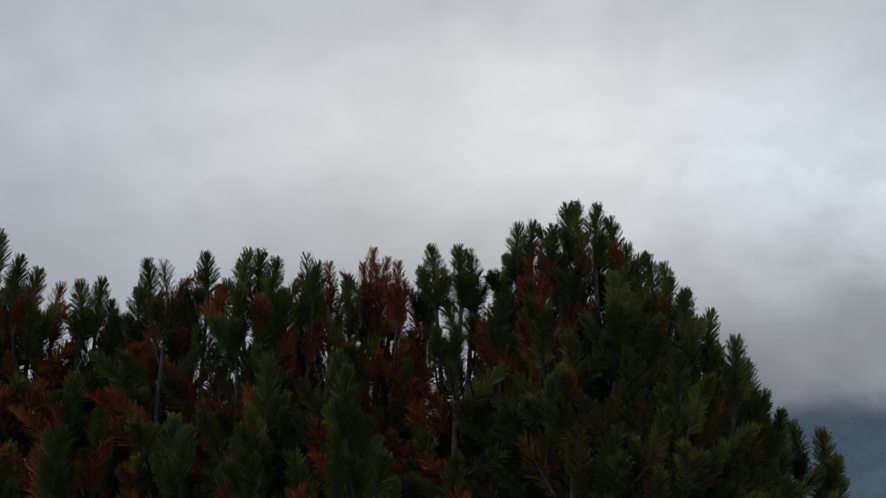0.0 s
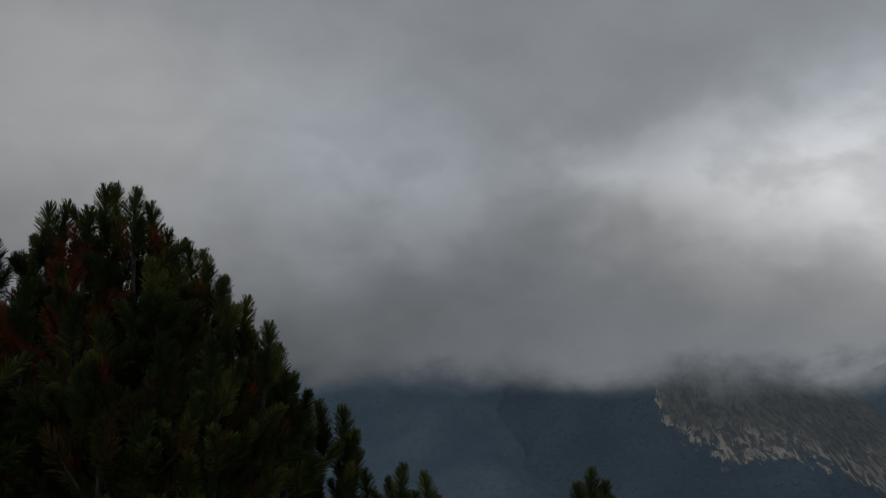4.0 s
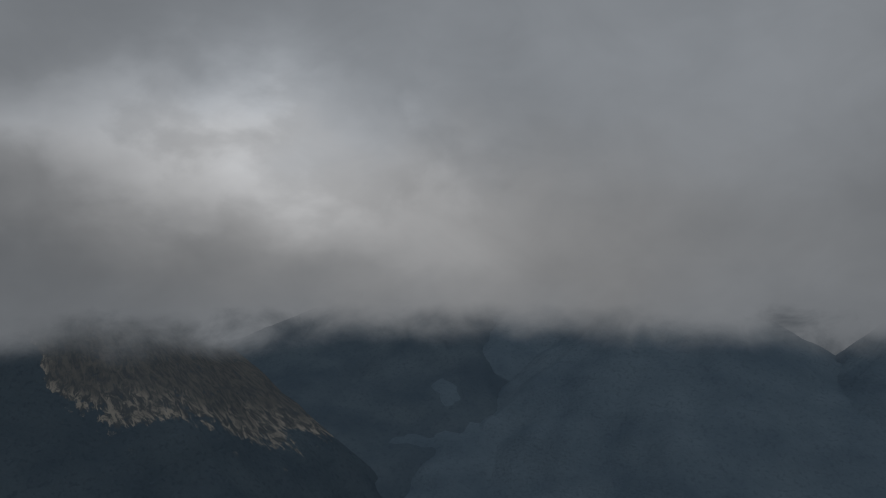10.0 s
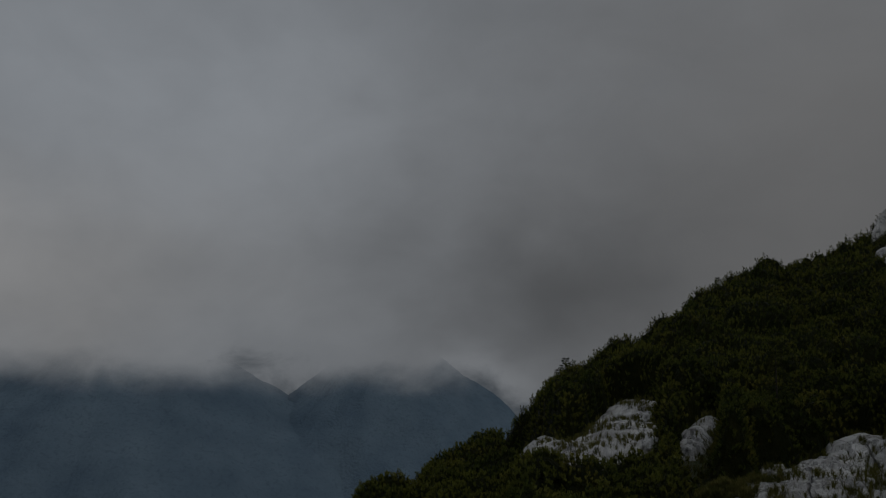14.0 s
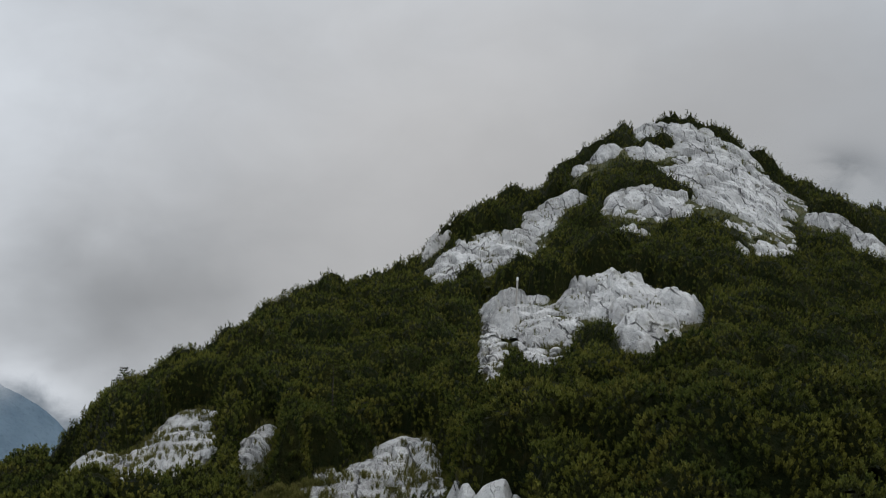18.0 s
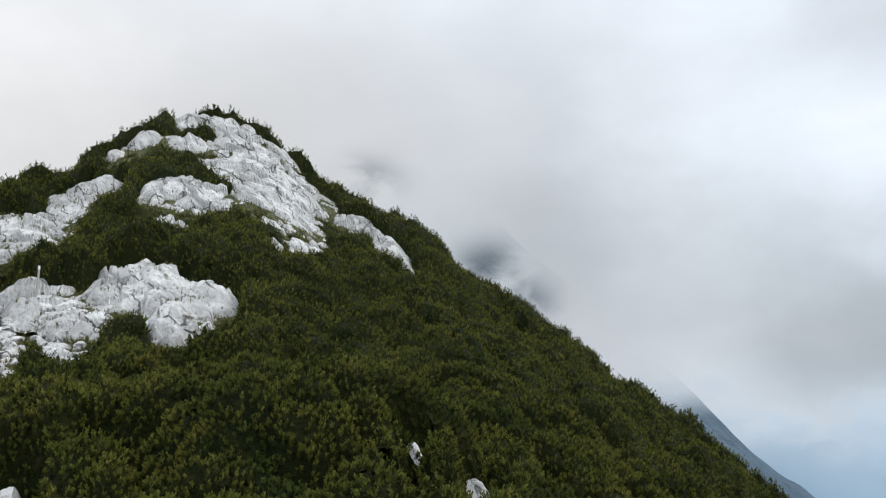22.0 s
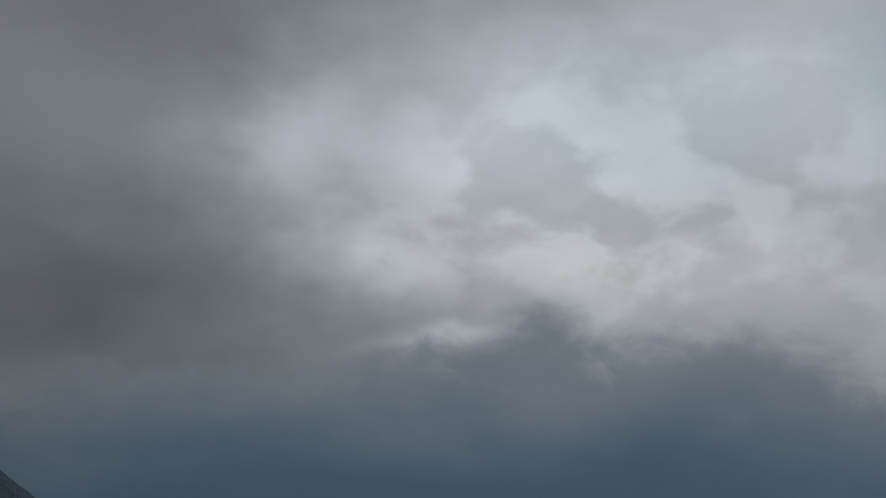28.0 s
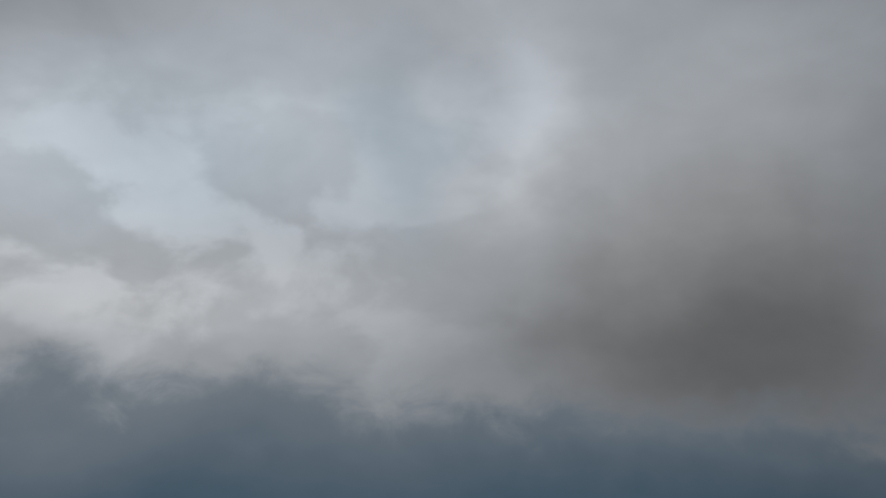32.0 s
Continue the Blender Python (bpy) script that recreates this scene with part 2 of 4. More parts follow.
def mountain_material(name, scree_low, scree_high, amount, streaks=16.0, tilt=0.0, haze_tone=1.0, start=None):
    """Forest below, pale scree and rock running down the fall lines above, all tinted with painted distance haze."""
    m, w, s, at = material(name)
    here = w.add("ShaderNodeTexCoord").outputs["Object"]
    sep = w.add("ShaderNodeSeparateXYZ")
    w.plug(sep.inputs[0], here)
    turn = w.math("ARCTAN2", sep.outputs[0], sep.outputs[1])
    run = w.add("ShaderNodeCombineXYZ")
    w.plug(run.inputs[0], w.math("MULTIPLY", turn, streaks))
    w.plug(run.inputs[1], w.math("MULTIPLY", sep.outputs[2], 0.02))
    streak = w.noise(run.outputs[0], 1.0, 5, 0.6, 0.3)
    thread = w.noise(w.vec("MULTIPLY", run.outputs[0], (1.8, 1.7, 1.0)), 1.0, 6, 0.66, 0.9)
    spots = w.noise(at, 0.035, 6, 0.7)
    # blue distance haze is painted into the forest and rock base colours
    forest = w.mix(w.ramp(w.noise(at, 0.004, 5), 0.25, 0.75), *(tuple(v * haze_tone for v in k) for k in ((0.045, 0.065, 0.085), (0.066, 0.09, 0.11))))
    forest = w.mix(w.ramp(w.noise(at, 0.06, 4), 0.5, 0.7, 0, 0.5), forest, tuple(v * haze_tone for v in (0.038, 0.054, 0.072)))
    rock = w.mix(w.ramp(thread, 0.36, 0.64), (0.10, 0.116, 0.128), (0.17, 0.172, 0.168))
    edge = w.math("MULTIPLY_ADD", sep.outputs[0], tilt, sep.outputs[2])
    edge = w.total([edge, w.math("MULTIPLY", w.math("SUBTRACT", streak, 0.5), (scree_high - scree_low) * 1.2),
                    w.math("MULTIPLY", w.math("SUBTRACT", w.noise(at, 0.003, 3), 0.5), 320.0)])
    if start is not None:
        edge = w.math("SUBTRACT", edge, w.ramp(w.math("ADD", sep.outputs[0], w.math("MULTIPLY", w.noise(at, 0.006, 3), 160.0)), start, start + 160.0, 400.0, 0.0))
    patchy = w.total([w.math("MULTIPLY", w.math("SUBTRACT", thread, 0.5), 0.9), w.math("MULTIPLY", w.math("SUBTRACT", spots, 0.5), 1.3), 0.3 * amount])
    bare = w.ramp(w.math("ADD", w.ramp(edge, scree_low, scree_high), patchy), 0.72, 1.02)
    tongue = w.math("MULTIPLY", w.ramp(edge, scree_low - 10, scree_low + 30), w.ramp(edge, scree_high + 60, scree_high - 30))
    rock = w.mix(w.math("MULTIPLY", tongue, w.ramp(thread, 0.46, 0.6, 0.0, 0.9)), rock, (0.40, 0.375, 0.33))
    rill = w.math("MULTIPLY", w.ramp(streak, 0.63, 0.68), w.math("MULTIPLY", w.ramp(edge, scree_low - 130, scree_low - 40), w.ramp(edge, scree_high + 60, scree_high)))
    w.plug(s.inputs["Base Color"], w.mix(w.math("MAXIMUM", bare, w.math("MULTIPLY", rill, max(amount, 0.0))), forest, rock))
    s.inputs["Roughness"].default_value = 1.0
    s.inputs["Specular IOR Level"].default_value = 0.0
    relief(w, s, w.total([spots, w.noise(at, 0.08, 4)]), 0.7, 12.0)
    return m


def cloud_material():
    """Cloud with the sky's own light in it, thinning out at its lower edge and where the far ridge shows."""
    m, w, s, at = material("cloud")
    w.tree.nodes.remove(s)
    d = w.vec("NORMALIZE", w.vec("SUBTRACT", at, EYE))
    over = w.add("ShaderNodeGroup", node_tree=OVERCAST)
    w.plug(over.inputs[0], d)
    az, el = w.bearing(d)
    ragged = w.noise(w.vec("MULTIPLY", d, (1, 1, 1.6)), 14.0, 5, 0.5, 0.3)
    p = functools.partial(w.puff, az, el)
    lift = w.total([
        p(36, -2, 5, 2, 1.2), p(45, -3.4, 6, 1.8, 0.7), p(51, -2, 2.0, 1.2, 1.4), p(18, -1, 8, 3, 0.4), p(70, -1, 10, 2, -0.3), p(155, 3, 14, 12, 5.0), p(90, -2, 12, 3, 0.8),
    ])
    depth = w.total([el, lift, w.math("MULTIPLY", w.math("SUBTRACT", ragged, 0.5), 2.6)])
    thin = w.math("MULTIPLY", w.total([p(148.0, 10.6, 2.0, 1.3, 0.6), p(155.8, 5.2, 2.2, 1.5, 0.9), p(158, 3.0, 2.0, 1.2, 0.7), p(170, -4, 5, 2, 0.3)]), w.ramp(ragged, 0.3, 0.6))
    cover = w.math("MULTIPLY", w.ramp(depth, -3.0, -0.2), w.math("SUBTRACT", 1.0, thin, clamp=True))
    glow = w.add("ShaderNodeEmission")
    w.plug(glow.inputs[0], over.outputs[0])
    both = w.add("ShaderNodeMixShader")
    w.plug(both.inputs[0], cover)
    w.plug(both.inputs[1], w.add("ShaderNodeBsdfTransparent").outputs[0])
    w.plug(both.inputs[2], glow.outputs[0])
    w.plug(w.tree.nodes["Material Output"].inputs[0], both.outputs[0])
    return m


LIMESTONE, TURF, BARK = limestone_material(), turf_material(), bark_material()
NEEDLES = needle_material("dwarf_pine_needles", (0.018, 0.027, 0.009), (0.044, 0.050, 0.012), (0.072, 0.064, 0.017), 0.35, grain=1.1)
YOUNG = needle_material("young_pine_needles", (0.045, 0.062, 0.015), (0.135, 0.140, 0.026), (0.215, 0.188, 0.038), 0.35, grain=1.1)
# darker than the needles: the thicket's inner shade is put into this colour
SHADED_CORE = needle_material("dwarf_pine_depths", (0.010, 0.015, 0.005), (0.020, 0.023, 0.006), (0.034, 0.032, 0.009), 0.45, True)
GREEN = needle_material("green_needles", (0.034, 0.044, 0.017), (0.074, 0.090, 0.028), (0.20, 0.21, 0.055), 4.0)
RUST = needle_material("dead_needles", (0.11, 0.033, 0.015), (0.21, 0.066, 0.027), (0.31, 0.125, 0.05), 4.0)
STRAW = needle_material("yellowing_needles", (0.045, 0.032, 0.014), (0.08, 0.055, 0.02), (0.14, 0.085, 0.025), 4.0)
CLOUD = cloud_material()


# ---- the lie of the near land ----
def smooth_steps(x, xs, ys):
    """Soft interpolation through knots."""
    x = np.asarray(x, float)
    i = np.clip(np.searchsorted(xs, x) - 1, 0, len(xs) - 2)
    xs, ys = np.asarray(xs, float), np.asarray(ys, float)
    slope = np.diff(ys) / np.diff(xs)
    a, b = slope[:-1], slope[1:]
    even = np.where(a * b > 0, 2 * a * b / np.where(a * b > 0, a + b, 1), 0)
    m = np.concatenate([slope[:1], even, slope[-1:]])
    h = xs[i + 1] - xs[i]
    u = np.clip((x - xs[i]) / h, 0, 1)
    a, b = 2 * u**3 - 3 * u**2 + 1, u**3 - 2 * u**2 + u
    c, d = -2 * u**3 + 3 * u**2, u**3 - u**2
    return a * ys[i] + b * h * m[i] + c * ys[i + 1] + d * h * m[i + 1]


def lattice(ix, iy, seed):
    """Repeatable random numbers 0 to 1 on a lattice."""
    n = (ix.astype(np.int64) * 374761393 + iy.astype(np.int64) * 668265263 + seed * 974711) & 0x7FFFFFFF
    n = ((n ^ (n >> 13)) * 1274126177) & 0x7FFFFFFF
    return ((n ^ (n >> 16)) & 0xFFFFFF) / float(0xFFFFFF)


def value_noise(x, y, seed=0):
    ix, iy = np.floor(x), np.floor(y)
    fx, fy = x - ix, y - iy
    fx, fy = fx * fx * (3 - 2 * fx), fy * fy * (3 - 2 * fy)
    a, b = lattice(ix, iy, seed), lattice(ix + 1, iy, seed)
    c, d = lattice(ix, iy + 1, seed), lattice(ix + 1, iy + 1, seed)
    return (a * (1 - fx) + b * fx) * (1 - fy) + (c * (1 - fx) + d * fx) * fy - 0.5


def fbm(x, y, size, octaves=4, seed=0):
    total, gain = 0.0, 1.0
    for k in range(octaves):
        total = total + gain * value_noise(x / size + 17.3 * k, y / size - 9.1 * k, seed + k)
        size, gain = size * 0.5, gain * 0.5
    return total


# the skyline of the near ground round the viewpoint: bearing, rise in degrees, distance in metres
BEARING = (0, 30, 60, 80, 87, 91.5, 94.3, 96.4, 98.2, 101, 103, 105.2, 107, 109.3, 111.4, 114.6, 117, 119.6, 121.3, 123.3, 126, 128.3, 129.7, 131.2,
           133.7, 135.5, 137.3, 139.4, 141, 142.7, 145.2, 148.4, 150.7, 153.3, 156.2, 160, 164, 168, 171.5, 175, 180, 200, 260, 330, 360)
RISE = (-17, -17, -17, -15, -11.2, -9.9, -8.9, -8.0, -7.3, -6.4, -3.9, -1.9, -1.2, -0.1, 1.3, 3.1, 3.8, 4.4, 5.5, 7.4, 9.2, 10.6, 10.8, 12.0,
        13.6, 14.6, 14.8, 14.8, 14.3, 13.2, 11.1, 9.6, 8.4, 6.3, 4.0, 1.0, -2.2, -4.8, -7.8, -11.5, -17, -19, -19, -17, -17)
REACH_AT = (0, 60, 80, 90, 101, 108, 118, 124, 132, 139, 145, 152, 160, 170, 180, 200, 260, 330, 360)
REACH = (8, 9, 15, 24, 34, 40, 51, 60, 70, 76, 74, 69, 60, 46, 34, 12, 8, 8, 8)
PINE_RISE = 1.3
# bearing, distance, half width in degrees, half depth in metres, height
STEPS = ((136.0, 46.0, 5.5, 5.0, 0.9), (129.5, 43.5, 3.5, 4.0, 0.6))


def ground_height(x, y):
    """Height of the bare ground, in metres; the viewpoint's foot is at zero."""
    x, y = np.asarray(x, float), np.asarray(y, float)
    r, az = np.hypot(x, y), np.degrees(np.arctan2(x, y)) % 360
    far = smooth_steps(az, REACH_AT, REACH)
    on_hill = np.clip((az - 72) / 12, 0, 1) * np.clip((184 - az) / 12, 0, 1)
    crest = 1.6 + far * np.tan(np.radians(smooth_steps(az, BEARING, RISE))) - PINE_RISE * on_hill
    fall = np.clip((az - 158) / 15, 0, 1) * np.clip((330 - az) / 60, 0, 1) + 0.5 * np.clip((az - 60) / 20, 0, 1) * np.clip((102 - az) / 12, 0, 1)
    near = -(0.14 + 0.22 * fall) * np.minimum(r, 16.0)
    u = np.clip(r / far, 0, 1)
    z = near + (crest - near) * u**2.3
    beyond = np.maximum(r - far, 0)
    drop = 0.74 * beyond**2 / (beyond + 5)
    z = z - 1000 * (1 - np.exp(-drop / 1000)) * 1.05
    # a shoulder of the near slope, with the path behind it
    z = z + 1.7 * np.exp(-(np.abs(az - 140) / 15.5)**4 - ((r - 16.0) / 3.4)**2)
    # steps in the slope where the rock stands out
    for bearing, reach, wide, deep, high in STEPS:
        z = z + high * np.exp(-((az - bearing) / wide)**2 - ((r - reach) / deep)**2)
    rough = np.clip((r - 4) / 20, 0, 1)
    z = z + rough * (0.7 * fbm(x, y, 9, 3, 5) * np.clip(1.15 - u, 0.25, 1)) + np.clip(beyond / 400, 0, 1) * 60 * fbm(x, y, 300, 4, 9)
    return z


# ---- meshes from arrays ----
def mesh_of(name, points, faces, materials, slots=None, smooth=True):
    """A mesh from an array of points and an array of faces of one size."""
    points, faces = np.asarray(points, np.float32), np.asarray(faces, np.int32)
    me = bpy.data.meshes.new(name)
    me.vertices.add(len(points))
    me.vertices.foreach_set("co", points.ravel())
    size = faces.shape[1]
    me.loops.add(faces.size)
    me.loops.foreach_set("vertex_index", faces.ravel())
    me.polygons.add(len(faces))
    me.polygons.foreach_set("loop_start", np.arange(0, faces.size, size, dtype=np.int32))
    if slots is not None:
        me.polygons.foreach_set("material_index", np.asarray(slots, np.int32))
    me.polygons.foreach_set("use_smooth", np.full(len(faces), smooth))
    me.update(calc_edges=True)
    for m in materials:
        me.materials.append(m)
    return me


def part(name, data, parent, label=""):
    """A mesh object under a thing or under one of its parts."""
    ob = new(name, data)
    ob.parent = parent
    return tagged(ob, label)


def grid_faces(rows, cols, wrap=False):
    i, j = np.meshgrid(np.arange(rows - 1), np.arange(cols if wrap else cols - 1), indexing="ij")
    k = (j + 1) % cols
    return np.stack([i * cols + j, i * cols + k, (i + 1) * cols + k, (i + 1) * cols + j], -1).reshape(-1, 4)


def in_sector(az, r):
    return np.sin(np.radians(az)) * r, np.cos(np.radians(az)) * r


# ---- the ground, one sheet to the horizon ----
bearings = np.concatenate([np.arange(0, 84, 2.0), np.arange(84, 186, 0.4), np.arange(186, 360, 3.0)])
reaches = np.concatenate([[0.01], np.arange(0.5, 95, 0.5), np.geomspace(96, 4800, 46)])
RR, AA = np.meshgrid(reaches, bearings, indexing="ij")
gx, gy = in_sector(AA, RR)
gz = ground_height(gx, gy)
points = np.stack([gx, gy, gz], -1).reshape(-1, 3)
ground = new("ground", mesh_of("ground", points, grid_faces(len(reaches), len(bearings), True), [TURF]))
tagged(ground, "grassy mountain ridge ground with thin soil falling to deep valleys", "ground", kind="structure")


# ---- far mountains ----
def mountain(name, az, r, peak, slope, label, mat, seed, size=1500, ridges=0.25, squash=1.0, lean=0.0):
    """A peak with spurs and gullies running down from it; peak is its height over the viewpoint's foot."""
    n = 150
    a, b = np.meshgrid(np.linspace(0, 1, n)**1.3 * size, np.linspace(0, 2 * np.pi, 200, endpoint=False), indexing="ij")
    x, y = a * np.cos(b), a * np.sin(b) * squash
    turn = fbm(np.cos(b) * 2.2 + seed, np.sin(b) * 2.2 + a * 0.0006, 0.5, 5, seed)
    z = -slope * a * (1 + ridges * turn + lean * np.cos(b)) + 30 * fbm(x, y, 160, 5, seed + 3) * np.clip(a / 200, 0, 1)
    cx, cy = in_sector(az, r)
    z = np.maximum(z, -1050 - peak)
    ob = new(name, mesh_of(name, np.stack([x, y, z], -1).reshape(-1, 3), grid_faces(n, 200, True), [mat]))
    ob.matrix_world = pose(float(cx), float(cy), peak, 0, 0, -az)
    return tagged(ob, label, "mountain", kind="structure")


# the blue of these woods and flanks is haze painted into the base colour
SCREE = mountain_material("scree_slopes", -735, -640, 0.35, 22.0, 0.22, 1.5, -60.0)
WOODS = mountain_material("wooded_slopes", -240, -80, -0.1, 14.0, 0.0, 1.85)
HAZED_WOODS = mountain_material("distant_woods", -260, 40, -0.3, 14.0, 0.0, 2.35)
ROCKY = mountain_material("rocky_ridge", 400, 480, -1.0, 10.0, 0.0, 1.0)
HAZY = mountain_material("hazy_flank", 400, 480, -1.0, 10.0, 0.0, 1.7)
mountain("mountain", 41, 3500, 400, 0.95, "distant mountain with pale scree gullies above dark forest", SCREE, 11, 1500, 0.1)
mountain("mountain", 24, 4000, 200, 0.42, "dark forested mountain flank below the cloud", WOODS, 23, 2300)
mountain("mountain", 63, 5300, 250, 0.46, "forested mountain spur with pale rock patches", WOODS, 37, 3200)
mountain("mountain", 71, 5500, 280, 0.45, "blue wooded mountain wall under low cloud", HAZED_WOODS, 47, 3200)
mountain("mountain", 79, 4400, 140, 0.60, "steep wooded mountain beside the valley notch", HAZED_WOODS, 41, 1800, 0.12)
mountain("mountain", 94, 4400, 110, 0.76, "far blue mountain beyond the valley notch", HAZED_WOODS, 53, 1500, 0.12)
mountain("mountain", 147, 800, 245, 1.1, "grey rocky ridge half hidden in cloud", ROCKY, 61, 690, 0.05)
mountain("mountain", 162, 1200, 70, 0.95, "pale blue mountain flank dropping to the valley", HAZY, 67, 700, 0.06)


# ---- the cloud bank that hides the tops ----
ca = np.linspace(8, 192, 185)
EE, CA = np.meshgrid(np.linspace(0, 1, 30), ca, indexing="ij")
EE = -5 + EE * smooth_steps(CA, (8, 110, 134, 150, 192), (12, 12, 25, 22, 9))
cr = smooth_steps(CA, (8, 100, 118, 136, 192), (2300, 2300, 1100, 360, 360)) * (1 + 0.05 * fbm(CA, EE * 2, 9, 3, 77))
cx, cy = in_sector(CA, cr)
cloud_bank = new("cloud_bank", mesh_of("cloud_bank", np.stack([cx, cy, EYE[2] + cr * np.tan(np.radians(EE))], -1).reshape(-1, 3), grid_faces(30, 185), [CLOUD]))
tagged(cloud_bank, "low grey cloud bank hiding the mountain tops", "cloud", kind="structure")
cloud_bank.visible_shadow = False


# ---- limestone outcrops ----
def worley(x, y, size, seed):
    """Distance to the nearest and second nearest of scattered points, and the nearest one's number."""
    x, y = x / size, y / size
    ix, iy = np.floor(x), np.floor(y)
    d1, d2, who = np.full(x.shape, 9.0), np.full(x.shape, 9.0), np.zeros(x.shape)
    for dx in (-1, 0, 1):
        for dy in (-1, 0, 1):
            px, py = ix + dx + lattice(ix + dx, iy + dy, seed), iy + dy + lattice(ix + dx, iy + dy, seed + 1)
            d = np.hypot(x - px, y - py)
            near = d < d1
            d2 = np.where(near, d1, np.minimum(d2, d))
            who = np.where(near, lattice(ix + dx, iy + dy, seed + 2), who)
            d1 = np.minimum(d1, d)
    return d1, d2, who


OUTCROPS, GRASS_ROOTS = [], []
PATH_AT = (26.3, -22.1)


# dwarf pines that stand in the rock: place, half length, half width
PINE_ISLANDS = (
    ((45.7, -46.8), (-1.6, -2.0), (-1.6, 1.6)),
    ((48.8, -53.3), (-0.7, -1.2), (-0.4, 0.4)),
    ((47.3, -59.0), (-2.6, -1.3), (0.2, -0.7)),
    ((43.3, -60.4), (-1.9, -0.4), (-0.1, -0.6)),
    ((42.3, -47.9), (-1.9, 0.2), (-0.6, 0.6)),
    ((26.0, -24.8), (-0.8, -0.3), (-1.6, 1.5)),
    ((13.8, -8.9), (-0.9, 0.3), (-0.4, 0.2)),
)


def within(lobe, x, y):
    """How far a place is from the middle of an ellipse: 1 at its rim."""
    (ox, oy), (ux, uy), (vx, vy) = lobe
    det = ux * vy - uy * vx
    return np.hypot(((x - ox) * vy - (y - oy) * vx) / det, ((y - oy) * ux - (x - ox) * uy) / det)


def rock_depth(lobes, x, y):
    """How far inside an outcrop a place is: over 0 inside, 1 in the middle."""
    deep = np.max([1.2 - within(lobe, x, y) for lobe in lobes], axis=0)
    ragged = 0.7 * fbm(x, y, 2.4, 4, 31) + 0.45 * fbm(x, y, 0.7, 2, 33)
    for isle in PINE_ISLANDS:
        deep = np.minimum(deep, (within(isle, x, y) - 1.0) * 2.0)
    return deep + ragged


def bounds(lobes, margin):
    """Corners of the plan that holds all lobes of an outcrop."""
    low = [min(c[k] - margin * math.hypot(u[k], v[k]) for c, u, v in lobes) for k in (0, 1)]
    high = [max(c[k] + margin * math.hypot(u[k], v[k]) for c, u, v in lobes) for k in (0, 1)]
    return low, high


def outcrop(label, lobes, step=0.1, rise=1.0, rough=1.0, cell=1.0, grassy=0.0, low=0.12):
    """An outcrop over its lobes (centre, half length, half width); low: how high the pines before it may grow."""
    o, centre = lobes, lobes[0][0]
    OUTCROPS.append((lobes, low))
    (x0, y0), (x1, y1) = bounds(lobes, 1.4)
    x, y = np.meshgrid(np.arange(x0, x1, step), np.arange(y0, y1, step), indexing="ij")
    deep = rock_depth(o, x, y)
    wx, wy = x + 0.7 * fbm(x, y, 1.8, 3, 8), y + 0.7 * fbm(x, y, 1.8, 3, 9)
    lx, ly = wx * 0.77 + wy * 0.64, wy * 0.77 - wx * 0.64
    d1, d2, who = worley(lx * 0.5, ly, 1.7 * cell, 3)
    e1, e2, whom = worley(lx * 0.6, ly, 0.75 * cell, 13)
    split = np.clip(0.35 + 2.4 * fbm(x, y, 3.0, 3, 19), 0.0, 1.1)
    rift = np.clip(0.55 + 2.2 * fbm(x, y, 5.0, 3, 23), 0.1, 1.2)
    z = ground_height(x, y) - 0.16 + rise * np.clip(deep, 0, 1)**0.8 + 0.2 * np.clip(deep * 4, 0, 1)
    z += rough * cell * (0.3 * (who - 0.5) - 0.75 * rift * np.clip(1 - (d2 - d1) / 0.13, 0, 1))
    z += rough * 0.16 * cell * (np.cos(who * 40) * np.sin(lx * 0.9) + np.sin(who * 40) * np.sin(ly * 0.9))
    z += cell * (0.16 * (whom - 0.5) - 0.55 * split * np.clip(1 - (e2 - e1) / 0.16, 0, 1))
    z += rough * 0.2 * fbm(x, y, 2.5, 5, 55) - 0.14 * np.abs(fbm(lx * 0.6, ly, 0.7, 3, 91))
    rows, cols = x.shape
    faces = grid_faces(rows, cols)
    keep = (deep.ravel()[faces] > -0.04).any(1)
    faces = faces[keep][:, ::-1]
    used, faces = np.unique(faces, return_inverse=True)
    pts = np.stack([x, y, z], -1).reshape(-1, 3)[used]
    faces = faces.reshape(-1, 4)
    tri = np.concatenate([faces[:, [0, 1, 2]], faces[:, [0, 2, 3]]])
    if grassy:
        g = np.random.default_rng(len(OUTCROPS)).integers(0, len(pts), int(grassy * 900))
        flat = np.hypot(*np.gradient(z, step)).ravel()[used][g] < 0.75
        GRASS_ROOTS.append(pts[g[flat & (fbm(pts[g, 0], pts[g, 1], 0.9, 3, 87) > 0.0)]])
    ob = new("limestone_outcrop")
    ob.matrix_world = pose(centre[0], centre[1], float(ground_height(*centre)))
    pts = pts - [centre[0], centre[1], float(ground_height(*centre))]
    block = np.unique(who.ravel()[used][tri[:, 0]], return_inverse=True)[1]
    corner, own = np.unique(tri * 4096 + block[:, None], return_inverse=True)
    own = own.reshape(-1, 3)
    label_of = np.arange(len(corner))
    for _ in range(60):
        low = label_of[own].min(1)
        before = label_of.copy()
        for c in range(3):
            np.minimum.at(label_of, own[:, c], low)
        label_of = label_of[label_of]
        if (label_of == before).all():
            break
    piece = label_of[own[:, 0]]
    for k in np.unique(piece):
        if (piece == k).sum() >= 12:
            mine, f = np.unique(tri[piece == k], return_inverse=True)
            part("block", mesh_of("block", pts[mine], f.reshape(-1, 3), [LIMESTONE], smooth=False), ob)
    return tagged(ob, label, "rock", "limestone outcrops of the summit")


